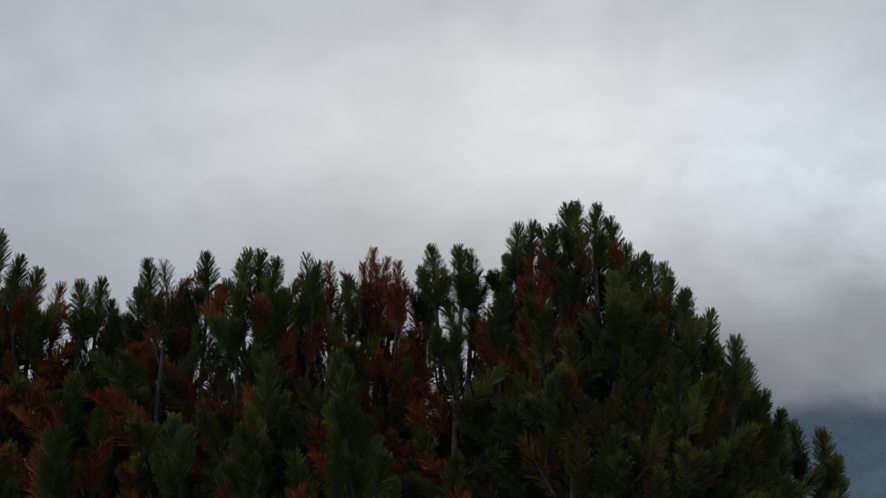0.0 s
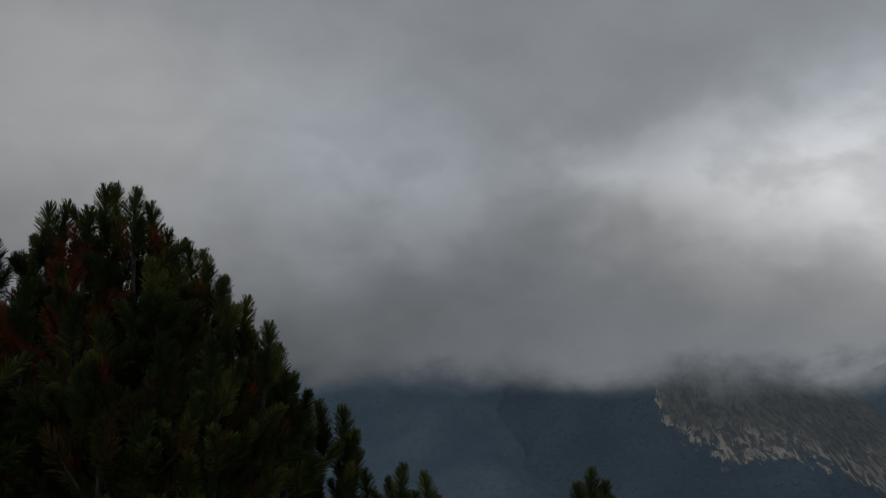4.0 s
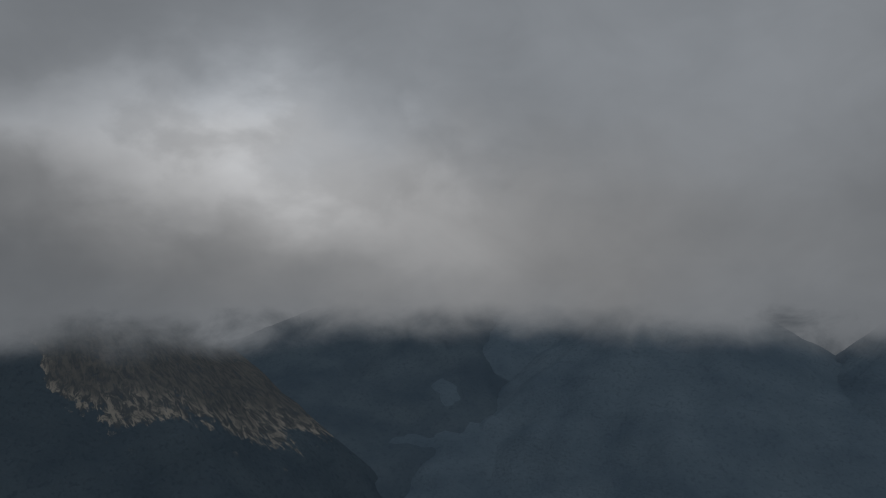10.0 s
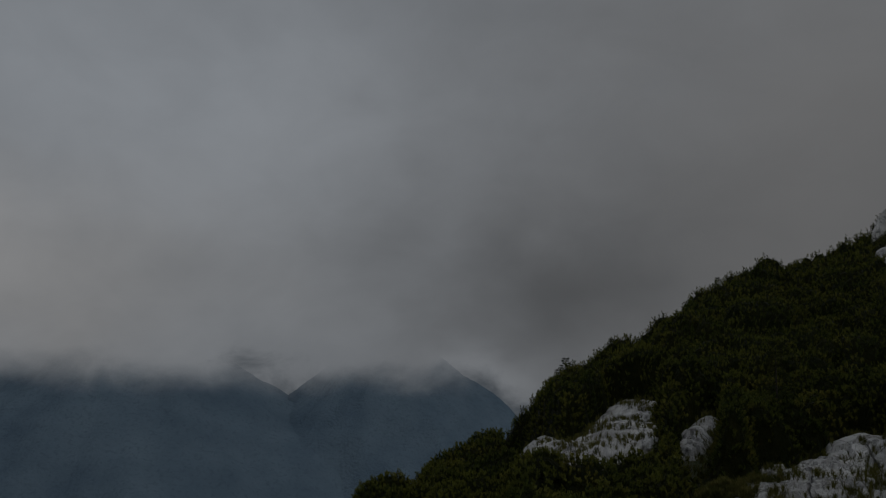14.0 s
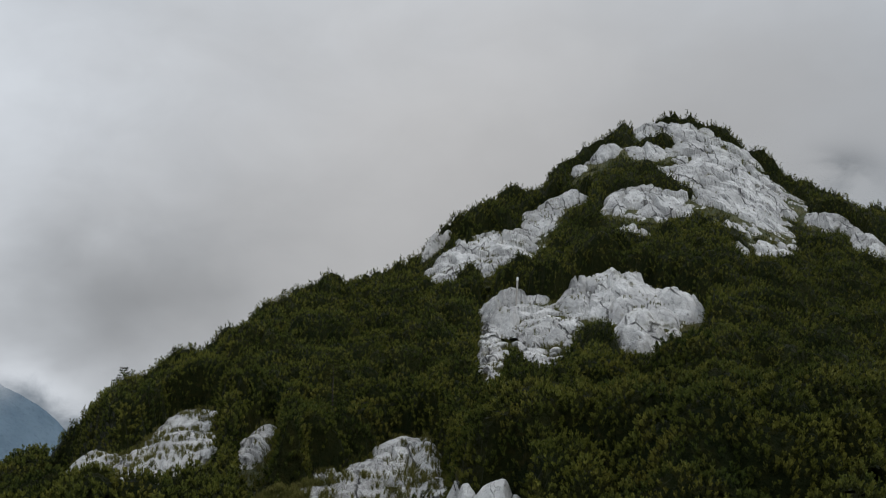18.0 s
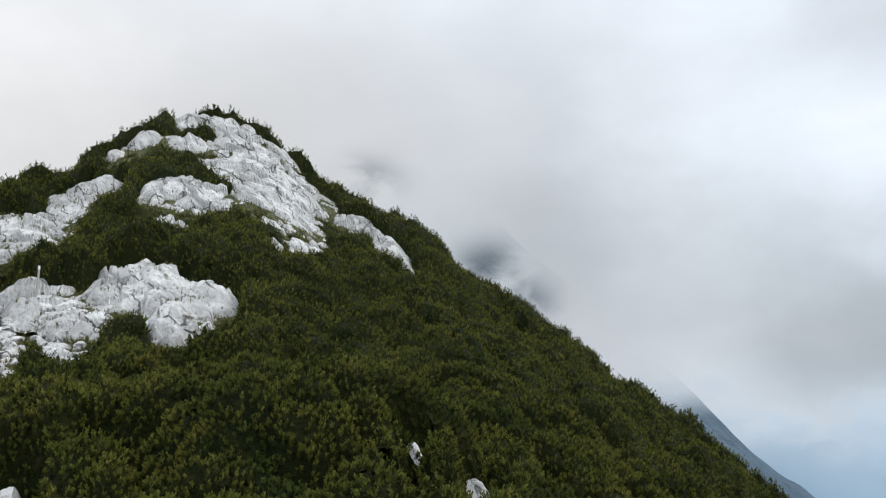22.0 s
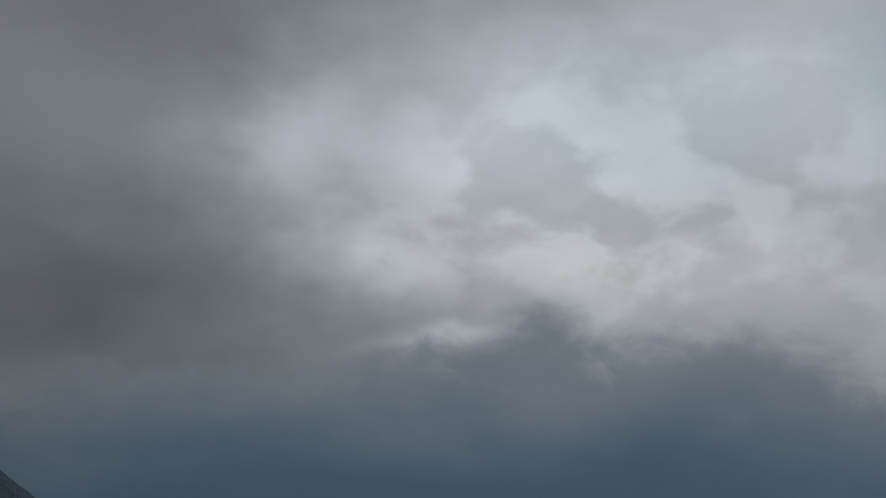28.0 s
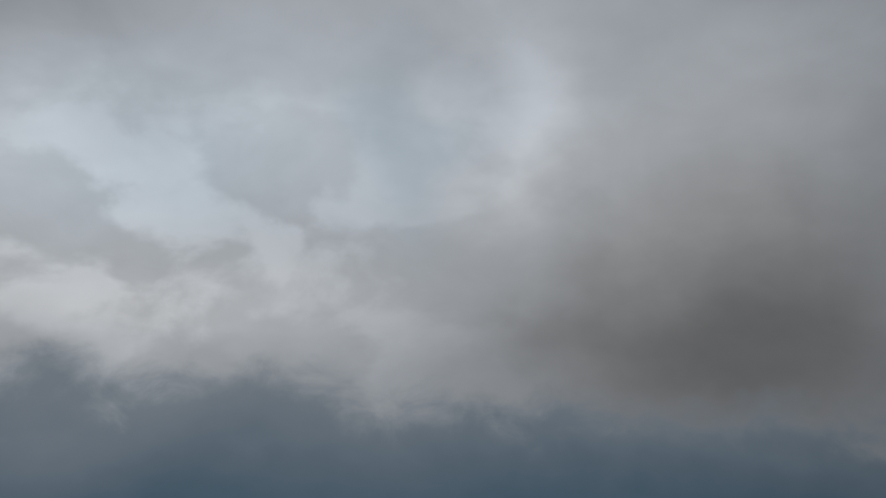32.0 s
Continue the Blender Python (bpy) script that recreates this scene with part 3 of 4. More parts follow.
outcrop("steep white limestone face below the summit", (((41.1, -52.2), (-5.8, 0.7), (-3.0, 5.9)), ((38.4, -52.5), (-2.1, -0.1), (2.4, -5.6)), ((42.0, -44.7), (-2.5, -1.6), (-2.0, 2.1)),), rise=0.7, rough=1.5, cell=0.8, grassy=1.0)
outcrop("jagged limestone crest at the summit", (((49.6, -55.0), (-2.3, -0.9), (1.1, -1.6)), ((48.4, -51.5), (-1.4, -1.1), (-0.9, 1.0)),), rise=0.8)
outcrop("small limestone ledge near the summit", (((50.3, -49.3), (-0.5, -1.5), (-0.9, 0.6)),), rise=0.9)
outcrop("low limestone step among dwarf pines near the summit", (((50.7, -46.8), (-0.5, -0.7), (-0.6, 0.4)),), rise=0.8)
outcrop("narrow limestone rib running down the slope", (((36.1, -55.9), (-1.6, -0.9), (-0.8, 1.1)), ((32.5, -54.8), (-2.4, 1.4), (0.5, -1.5)), ((29.4, -52.2), (-1.4, 1.2), (0.3, -1.2)),), rise=0.9)
outcrop("pale limestone step on the skyline", (((49.2, -32.1), (1.1, -2.6), (-0.1, -0.5)),), rise=1.0)
outcrop("fissured limestone band with grass in its cracks", (((46.0, -32.9), (0.8, -2.9), (-2.9, 1.1)), ((44.5, -35.2), (0.8, -3.4), (-2.7, 1.3)), ((46.5, -39.5), (0.3, -2.2), (-2.1, 1.3)),), rise=0.6, rough=1.6, cell=0.6, grassy=1.5)
outcrop("thin limestone ledge among dwarf pines", (((46.5, -42.6), (-1.2, -0.7), (-0.6, 0.5)),), rise=0.8)
outcrop("flat limestone ledge below the summit face", (((38.2, -38.8), (-1.3, -1.2), (-0.5, 0.5)),), rise=0.8)
outcrop("broad pale limestone slab with pitted fissured surface", (((28.9, -29.4), (-3.0, -0.1), (1.4, -2.1)), ((25.7, -27.1), (-0.4, -0.7), (-1.8, 1.9)), ((27.1, -30.7), (-1.6, 0.1), (-0.4, 1.0)),), rise=0.9, grassy=0.4, low=0.05)
outcrop("rounded white limestone block split by dark cracks", (((31.6, -26.2), (-2.7, -0.6), (-2.7, 2.3)), ((30.9, -28.3), (-0.9, -0.7), (-1.4, 1.3)),), rise=0.8, rough=1.2, cell=1.2, grassy=0.4, low=0.05)
outcrop("broken limestone rubble beside the path", (((27.4, -22.7), (-1.7, -0.2), (-1.1, 0.7)), ((32.1, -24.4), (-4.9, 3.6), (-0.7, -0.2)),), rise=0.3, cell=0.6, low=0.0)
outcrop("ribbed limestone outcrop with grassy cracks", (((26.7, -8.8), (2.3, -1.7), (-4.5, 0.9)), ((27.9, -6.7), (-4.0, -0.0), (-3.9, 0.8)), ((29.9, -10.2), (0.5, -0.9), (-2.8, 0.5)),), 0.07, 0.4, 0.5, 0.55, 3.0, 0.0)
outcrop("small tilted limestone outcrop", (((23.7, -10.1), (1.4, -1.2), (-1.2, 0.3)),), 0.06, 0.4, 0.3, 0.6, 0.2, 0.0)
outcrop("limestone outcrop on the falling ridge", (((32.7, -5.5), (1.0, -0.9), (0.3, -0.2)),), 0.08, 0.5, 0.6, 0.6)
outcrop("weathered limestone outcrop with yellow-green grass", (((18.5, -10.7), (0.9, -2.1), (-2.1, 0.8)), ((18.5, -12.3), (-0.1, -0.4), (-3.3, 1.8)), ((20.4, -12.7), (0.1, -1.0), (-1.1, 0.4)),), 0.06, 0.35, 0.5, 0.5, 4.0, 0.0)
outcrop("low limestone ledge under yellow-green grass", (((17.6, -8.6), (0.1, -0.9), (-0.9, 0.3)),), 0.06, 0.3, 0.4, 0.5, 4.0, 0.0)
outcrop("crumbling limestone step with soil", (((11.6, -8.4), (-1.2, 0.5), (-0.7, 0.5)),), 0.06, 0.45, 0.45, 0.5, 0.6, 0.05)
outcrop("cracked grey limestone boulder beside a dwarf pine", (((10.7, -8.4), (0.50, 0.1), (-0.1, 0.50)),), 0.05, 0.5, 0.7, 0.4, low=0.1)
outcrop("small limestone knob among dwarf pines", (((7.1, -12.9), (0.4, 0.1), (-0.1, 0.4)),), 0.05, 0.68, 0.9, 0.4, low=0.1)
outcrop("low limestone knob among dwarf pines", (((6.4, -13.8), (0.38, 0.1), (-0.1, 0.38)),), 0.05, 0.66, 0.9, 0.4, low=0.1)


# ---- dwarf pine thicket on the slopes ----
def sprigs(rng, roots, ways, blades, length, width, spread):
    """Tufts of needles: narrow triangles that leave each root along its way."""
    n = len(roots)
    side = rng.normal(size=(n, blades, 3))
    along = ways[:, None, :] + side * spread
    along /= np.linalg.norm(along, axis=2, keepdims=True)
    size = length * rng.uniform(0.7, 1.25, (n, blades, 1))
    start = roots[:, None, :] + ways[:, None, :] * rng.uniform(0, 1, (n, blades, 1)) * length * 0.8
    flank = np.cross(along, rng.normal(size=(n, blades, 3)))
    flank *= width / np.linalg.norm(flank, axis=2, keepdims=True)
    pts = np.stack([start - flank, start + flank, start + along * size], 2).reshape(-1, 3)
    return pts, np.arange(len(pts)).reshape(-1, 3)


def stem_arrays(seed):
    """A few bent stems that carry a bush."""
    rng = np.random.default_rng(seed)
    pts, quads, base = [], [], 0
    for k in range(6):
        turn, out = rng.uniform(0, 2 * np.pi), rng.uniform(0.3, 0.8)
        for i, f in enumerate(np.linspace(0, 1, 6)):
            c = np.array([math.cos(turn) * out * f, math.sin(turn) * out * f, -0.2 + 1.0 * f**1.6])
            for j in range(5):
                g = 2 * np.pi * j / 5
                pts.append(c + 0.035 * (1.1 - f) * np.array([math.cos(g), math.sin(g), 0]))
        quads.append(grid_faces(6, 5, True) + base)
        base += 30
    return np.array(pts), np.concatenate(quads)


def growth(x, y):
    """How high the pines may grow: 0 on rock and path, low beside rock, 1 elsewhere."""
    x, y = np.atleast_1d(x), np.atleast_1d(y)
    r = np.hypot(x, y)
    az = np.degrees(np.arctan2(x, y)) % 360
    free = np.clip((r - 9.0) / 1.2, 0, 1) * np.clip((az - 89.0) / 4.0, 0, 1) * np.clip((smooth_steps(az, REACH_AT, REACH) + 6 - r) / 3, 0, 1)
    for lobes, low in OUTCROPS:
        (x0, y0), (x1, y1) = bounds(lobes, 1.4)
        near = (x > x0 - 4) & (x < x1 + 4) & (y > y0 - 4) & (y < y1 + 4)
        px, py, pr, f = x[near], y[near], r[near], free[near]
        f = np.minimum(f, np.clip((0.1 - rock_depth(lobes, px, py)) / 0.22, 0, 1)**0.6)
        for step in (1.0, 2.0, 3.0, 4.0, 5.0, 6.0) if low < 0.1 else (1.0, 2.0, 3.0, 4.0):
            f = np.minimum(f, np.clip((0.22 - rock_depth(lobes, px * (1 + step / pr), py * (1 + step / pr))) / 0.4, low + 0.06 * (step - 1), 1))
        free[near] = f
    for step, low in ((0, 0), (1.5, 0.05), (3.0, 0.15)):
        far = 1 + step / r
        free = np.minimum(free, np.clip(np.hypot(x * far - PATH_AT[0], y * far - PATH_AT[1]) - 1.1, low, 1))
    free = np.minimum(free, np.where(r > 62, 0.75, 1.0))
    for isle in PINE_ISLANDS:
        free = np.maximum(free, np.clip((1.25 - within(isle, x, y)) * 1.5, 0, 0.7))
    return free


MAP_STEP = 0.2
map_x, map_y = np.arange(-9, 93, MAP_STEP), np.arange(-93, 9, MAP_STEP)
GROWTH = growth(*(v.ravel() for v in np.meshgrid(map_x, map_y, indexing="ij"))).reshape(len(map_x), len(map_y))


def clearance(x, y):
    """The thicket's growth at a place, from the map of the slope."""
    u = np.clip((np.asarray(x, float) - map_x[0]) / MAP_STEP, 0, len(map_x) - 1.01)
    v = np.clip((np.asarray(y, float) - map_y[0]) / MAP_STEP, 0, len(map_y) - 1.01)
    i, j = u.astype(int), v.astype(int)
    u, v = u - i, v - j
    return (GROWTH[i, j] * (1 - u) + GROWTH[i + 1, j] * u) * (1 - v) + (GROWTH[i, j + 1] * (1 - u) + GROWTH[i + 1, j + 1] * u) * v


def canopy(x, y):
    """Height of the thicket's closed roof over the ground, billowing from bush to bush."""
    r = np.hypot(x, y)
    wx, wy = x + 0.5 * fbm(x, y, 1.6, 2, 61), y + 0.5 * fbm(x, y, 1.6, 2, 62)
    d1, d2, who = worley(wx, wy, 2.3, 41)
    e1, e2, whom = worley(wx, wy, 0.8, 45)
    dome = np.sqrt(np.clip(1 - (d1 / 0.72)**2, 0, 1)) * (0.55 + 0.7 * who)
    small = np.sqrt(np.clip(1 - (e1 / 0.66)**2, 0, 1)) * (0.6 + 0.6 * whom)
    high = 0.1 + 1.0 * dome + 0.55 * small + 0.5 * fbm(x, y, 6, 3, 71)
    high *= 1.0 + 0.25 * np.clip((r - 14) / 30, 0, 1)
    return np.maximum(high, 0.15)


def bush_places():
    """Where the single bushes stand on the near slope."""
    rng = np.random.default_rng(4)
    az, r = rng.uniform(86, 184, 9000), 9.5 + 20 * np.sqrt(rng.uniform(0, 1, 9000))
    x, y = in_sector(az, r)
    ok = clearance(x, y) > 0.25
    spots = np.zeros((0, 2))
    for p in np.stack([x, y], 1)[ok]:
        if len(spots) == 0 or np.min(np.hypot(*(spots - p).T)) > 1.15:
            spots = np.vstack([spots, p])
    return spots[np.argsort(np.hypot(*spots.T))]


NEAR_BUSHES = 280
spots = bush_places()[:NEAR_BUSHES + 60]
rng = np.random.default_rng(8)


def lattice_places(rng, near, far, gap):
    """Places strewn at even gaps over the slope, wider apart with distance."""
    az, reach, r = [], [], near
    while r < far:
        c = gap(r)
        n = int(radians(100) * r / c)
        az.append(85 + 100 * (np.arange(n) + rng.uniform(0.05, 0.95, n)) / n)
        reach.append(r + c * rng.uniform(-0.45, 0.45, n))
        r += c
    return np.concatenate(az), np.concatenate(reach)


az, r = lattice_places(rng, 9.5, 90.0, lambda r: 0.108 * (max(r, 12.0) / 16.0)**0.55)
x, y = in_sector(az, r)
free = clearance(x, y)
keep = (free > 0.1) & (rng.uniform(0, 1, len(x)) < 0.35 + 0.65 * free)
x, y, r, free = x[keep], y[keep], r[keep], free[keep]


def roof(x, y):
    return ground_height(x, y) + canopy(x, y) * clearance(x, y)


e = 0.06
top = roof(x, y)
lean = np.stack([roof(x - e, y) - roof(x + e, y), roof(x, y - e) - roof(x, y + e), np.full(len(x), 2 * e)], 1)
lean /= np.linalg.norm(lean, axis=1, keepdims=True)
more = np.repeat(np.arange(len(x)), np.floor(np.clip(0.9 / lean[:, 2] - 1.0, 0, 3.5) + rng.uniform(0, 1, len(x))).astype(int))
step = rng.normal(size=(len(more), 2)) * 0.08
x, y, lean = np.concatenate([x, x[more] + step[:, 0]]), np.concatenate([y, y[more] + step[:, 1]]), np.concatenate([lean, lean[more]])
r = np.hypot(x, y)
top = np.concatenate([top, roof(x[len(top):], y[len(top):])])
ways = lean * 0.4 + np.array([0, 0, 0.8]) + rng.normal(size=lean.shape) * 0.15
ways /= np.linalg.norm(ways, axis=1, keepdims=True)
scale = (np.maximum(r, 12) / 16.0)**0.5
roots = np.stack([x, y, top - (0.12 + 0.1 * rng.uniform(0, 1, len(x))**2 * np.where(rng.uniform(0, 1, len(x)) < 0.3, 2.5, 0.6)) * scale], 1)
owner = np.full(len(x), -1)
for k in np.array_split(np.flatnonzero(r < 30), 40):
    d = (x[k, None] - spots[:, 0])**2 + (y[k, None] - spots[:, 1])**2
    best = d.argmin(1)
    owner[k] = np.where((best < NEAR_BUSHES) & (d[np.arange(len(k)), best] < 4.0), best, -1)


def shoots(rng, k, blades):
    """Upright shoots on the roots numbered k: needles all round a short axis, the young ones at its end paler."""
    n = len(k)
    axis = ways[k][:, None, :]
    out = rng.normal(size=(n, blades, 3))
    out -= (out * axis).sum(2, keepdims=True) * axis
    out /= np.linalg.norm(out, axis=2, keepdims=True)
    f = np.broadcast_to(np.linspace(0.05, 1, blades)[None, :, None], (n, blades, 1)) + rng.uniform(-0.04, 0.04, (n, blades, 1))
    tall = rng.uniform(0.1, 0.19, (n, 1, 1))
    along = axis + out * (1.1 - 0.6 * f) * rng.uniform(0.7, 1.2, (n, blades, 1))
    along /= np.linalg.norm(along, axis=2, keepdims=True)
    start = axis * tall * f
    flank = np.cross(along, rng.normal(size=(n, blades, 3)))
    flank *= 0.0125 / np.linalg.norm(flank, axis=2, keepdims=True)
    end = start + along * 0.06
    pts = np.stack([start, end + flank, end - flank], 2)
    pts = pts.reshape(n, -1, 3) * scale[k, None, None] + roots[k, None, :]
    tri = np.arange(n * blades * 3).reshape(-1, 3)
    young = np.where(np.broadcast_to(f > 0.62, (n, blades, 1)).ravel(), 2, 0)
    return pts.reshape(-1, 3), tri, young


def shaded_depths(cx, cy, under):
    """The sheet just under the thicket's roof, its colour darkened for the shade inside."""
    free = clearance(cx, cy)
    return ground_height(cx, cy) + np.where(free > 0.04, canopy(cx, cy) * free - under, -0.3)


stem_kinds = [mesh_of("trunk", *stem_arrays(200 + k), [BARK]) for k in range(7)]
a, b = np.meshgrid(np.linspace(0, 1.0, 8), np.linspace(0, 2 * np.pi, 18, endpoint=False), indexing="ij")
disc = grid_faces(8, 18, True)[:, ::-1]
disc = np.concatenate([disc[:, [0, 1, 2]], disc[:, [0, 2, 3]]])
for i, (x0, y0) in enumerate(spots[:NEAR_BUSHES]):
    mine = np.flatnonzero(owner == i)
    if len(mine) < 4:
        continue
    base = np.array([x0, y0, float(ground_height(x0, y0))])
    pts, tri, young = shoots(rng, mine, 22)
    cx, cy = (x0 + a * np.cos(b)).ravel(), (y0 + a * np.sin(b)).ravel()
    core = np.stack([cx, cy, shaded_depths(cx, cy, 0.13) + rng.uniform(-0.03, 0.03, len(cx))], 1)
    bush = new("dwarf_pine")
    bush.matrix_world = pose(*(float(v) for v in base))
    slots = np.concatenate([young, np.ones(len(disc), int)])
    part("crown", mesh_of("crown", np.concatenate([pts, core]) - base, np.concatenate([tri, disc + len(pts)]), [NEEDLES, SHADED_CORE, YOUNG], slots, smooth=False), bush)
    stem = part("trunk", stem_kinds[i % 7], bush)
    stem.matrix_local = Matrix.Diagonal((0.7, 0.7, 0.6, 1))
    tagged(bush, "dense dark green dwarf mountain pine bush on the slope", "shrub", "dwarf pines of the near slope")
pts, tri, young = shoots(rng, np.flatnonzero(owner < 0), 12)
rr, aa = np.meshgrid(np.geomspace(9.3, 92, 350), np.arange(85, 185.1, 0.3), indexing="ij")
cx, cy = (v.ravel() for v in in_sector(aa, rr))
core = np.stack([cx, cy, shaded_depths(cx, cy, 0.1 * (rr.ravel() / 14.0)**0.3) + rng.uniform(-0.04, 0.04, len(cx))], 1)
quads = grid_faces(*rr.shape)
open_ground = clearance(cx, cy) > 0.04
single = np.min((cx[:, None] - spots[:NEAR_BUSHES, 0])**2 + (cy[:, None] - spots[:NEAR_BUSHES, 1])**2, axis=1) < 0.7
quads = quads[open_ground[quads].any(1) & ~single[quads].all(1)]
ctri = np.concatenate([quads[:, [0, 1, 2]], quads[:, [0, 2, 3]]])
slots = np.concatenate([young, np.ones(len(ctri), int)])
thicket = new("dwarf_pine_thicket", mesh_of("dwarf_pine_thicket", np.concatenate([pts, core]), np.concatenate([tri, ctri + len(pts)]), [NEEDLES, SHADED_CORE, YOUNG], slots, smooth=False))
tagged(thicket, "dense dark green dwarf pine thicket covering the summit slopes", "shrubs", kind="stuff")


# ---- tall dwarf pines close by ----
def shoot_mesh(name, seed, length, needle, count, mat, bend=0.2, bare=0.25):
    """A bottle-brush shoot that grows up from its origin: a woody stem and needles that lean towards its tip."""
    rng = np.random.default_rng(seed)
    sway = rng.uniform(0, 2 * np.pi)

    def spine(f):
        return np.stack([math.cos(sway) * bend * length * f**2, math.sin(sway) * bend * length * f**2, length * f], -1)

    ring = np.arange(5) * 2 * np.pi / 5
    f = np.linspace(0, 1, 5)
    thick = 0.006 * (1.15 - f)
    stem = (spine(f)[:, None, :] + thick[:, None, None] * np.stack([np.cos(ring), np.sin(ring), 0 * ring], -1)[None]).reshape(-1, 3)
    quads = grid_faces(5, 5, True)
    stem_tri = np.concatenate([quads[:, [0, 1, 2]], quads[:, [0, 2, 3]]])
    f = bare + (1 - bare) * rng.uniform(0, 1, count)**0.8
    turn = rng.uniform(0, 2 * np.pi, count)
    lean = rng.uniform(0.75, 1.25, count) * np.clip(1.15 - 0.75 * f**2, 0.2, 1.2)
    way = np.stack([np.cos(turn) * lean, np.sin(turn) * lean, np.ones(count)], 1)
    way[:, :2] += np.array([math.cos(sway), math.sin(sway)]) * bend * f[:, None]
    way /= np.linalg.norm(way, axis=1, keepdims=True)
    size = (needle * rng.uniform(0.75, 1.1, count) * (1 - 0.35 * f**6))[:, None]
    start = spine(f)
    flank = np.cross(way, rng.normal(size=(count, 3)))
    flank *= 0.0017 / np.linalg.norm(flank, axis=1, keepdims=True)
    wide_end = (rng.uniform(0, 1, count) < 0.55)[:, None]
    tip = start + way * size
    low, high = np.where(wide_end, tip, start), np.where(wide_end, start, tip)
    pts = np.stack([low - flank, low + flank, high], 1).reshape(-1, 3)
    tri = np.arange(len(pts)).reshape(-1, 3) + len(stem)
    slots = np.concatenate([np.ones(len(stem_tri), int), np.zeros(len(tri), int)])
    return mesh_of(name, np.concatenate([stem, pts]), np.concatenate([stem_tri, tri]), [mat, BARK], slots, smooth=False)


SHOOTS = {
    "green": [shoot_mesh("shoot", 500 + k, 0.13 + 0.03 * k, 0.060, 420 + 70 * k, GREEN, 0.06 + 0.05 * k, 0.05) for k in range(5)],
    "rust": [shoot_mesh("dead_shoot", 520 + k, 0.16 + 0.04 * k, 0.062, 250 + 40 * k, RUST, 0.1 + 0.1 * k, 0.05) for k in range(3)],
    "straw": [shoot_mesh("yellowed_shoot", 540 + k, 0.16 + 0.03 * k, 0.066, 170, STRAW, 0.15, 0.05) for k in range(3)],
}


def limb_mesh(points, thick, thin):
    """A tapered, bent limb through the given points."""
    points = np.asarray(points, float)
    n = len(points)
    ring = np.arange(6) * np.pi / 3
    out = []
    for i, c in enumerate(points):
        way = points[min(i + 1, n - 1)] - points[max(i - 1, 0)]
        a = np.cross(way, (0.3, 1, 0.2))
        a /= np.linalg.norm(a)
        b = np.cross(way, a)
        b /= np.linalg.norm(b)
        rad = thick + (thin - thick) * i / (n - 1)
        out.append(c + rad * (np.cos(ring)[:, None] * a + np.sin(ring)[:, None] * b))
    return mesh_of("limb", np.concatenate(out), grid_faces(n, 6, True), [BARK])


def place_shoot(plant, rng, kind, at, way, size, which=None):
    """One shoot at a place of the plant, along a way."""
    me = SHOOTS[kind][int(rng.integers(len(SHOOTS[kind]))) if which is None else which]
    ob = part(me.name, me, plant)
    turn = Vector(way).to_track_quat("Z", "Y") @ Euler((0, 0, float(rng.uniform(0, 6.28)))).to_quaternion()
    ob.matrix_local = Matrix.LocRotScale(Vector(at), turn, Vector((size, size, size)))


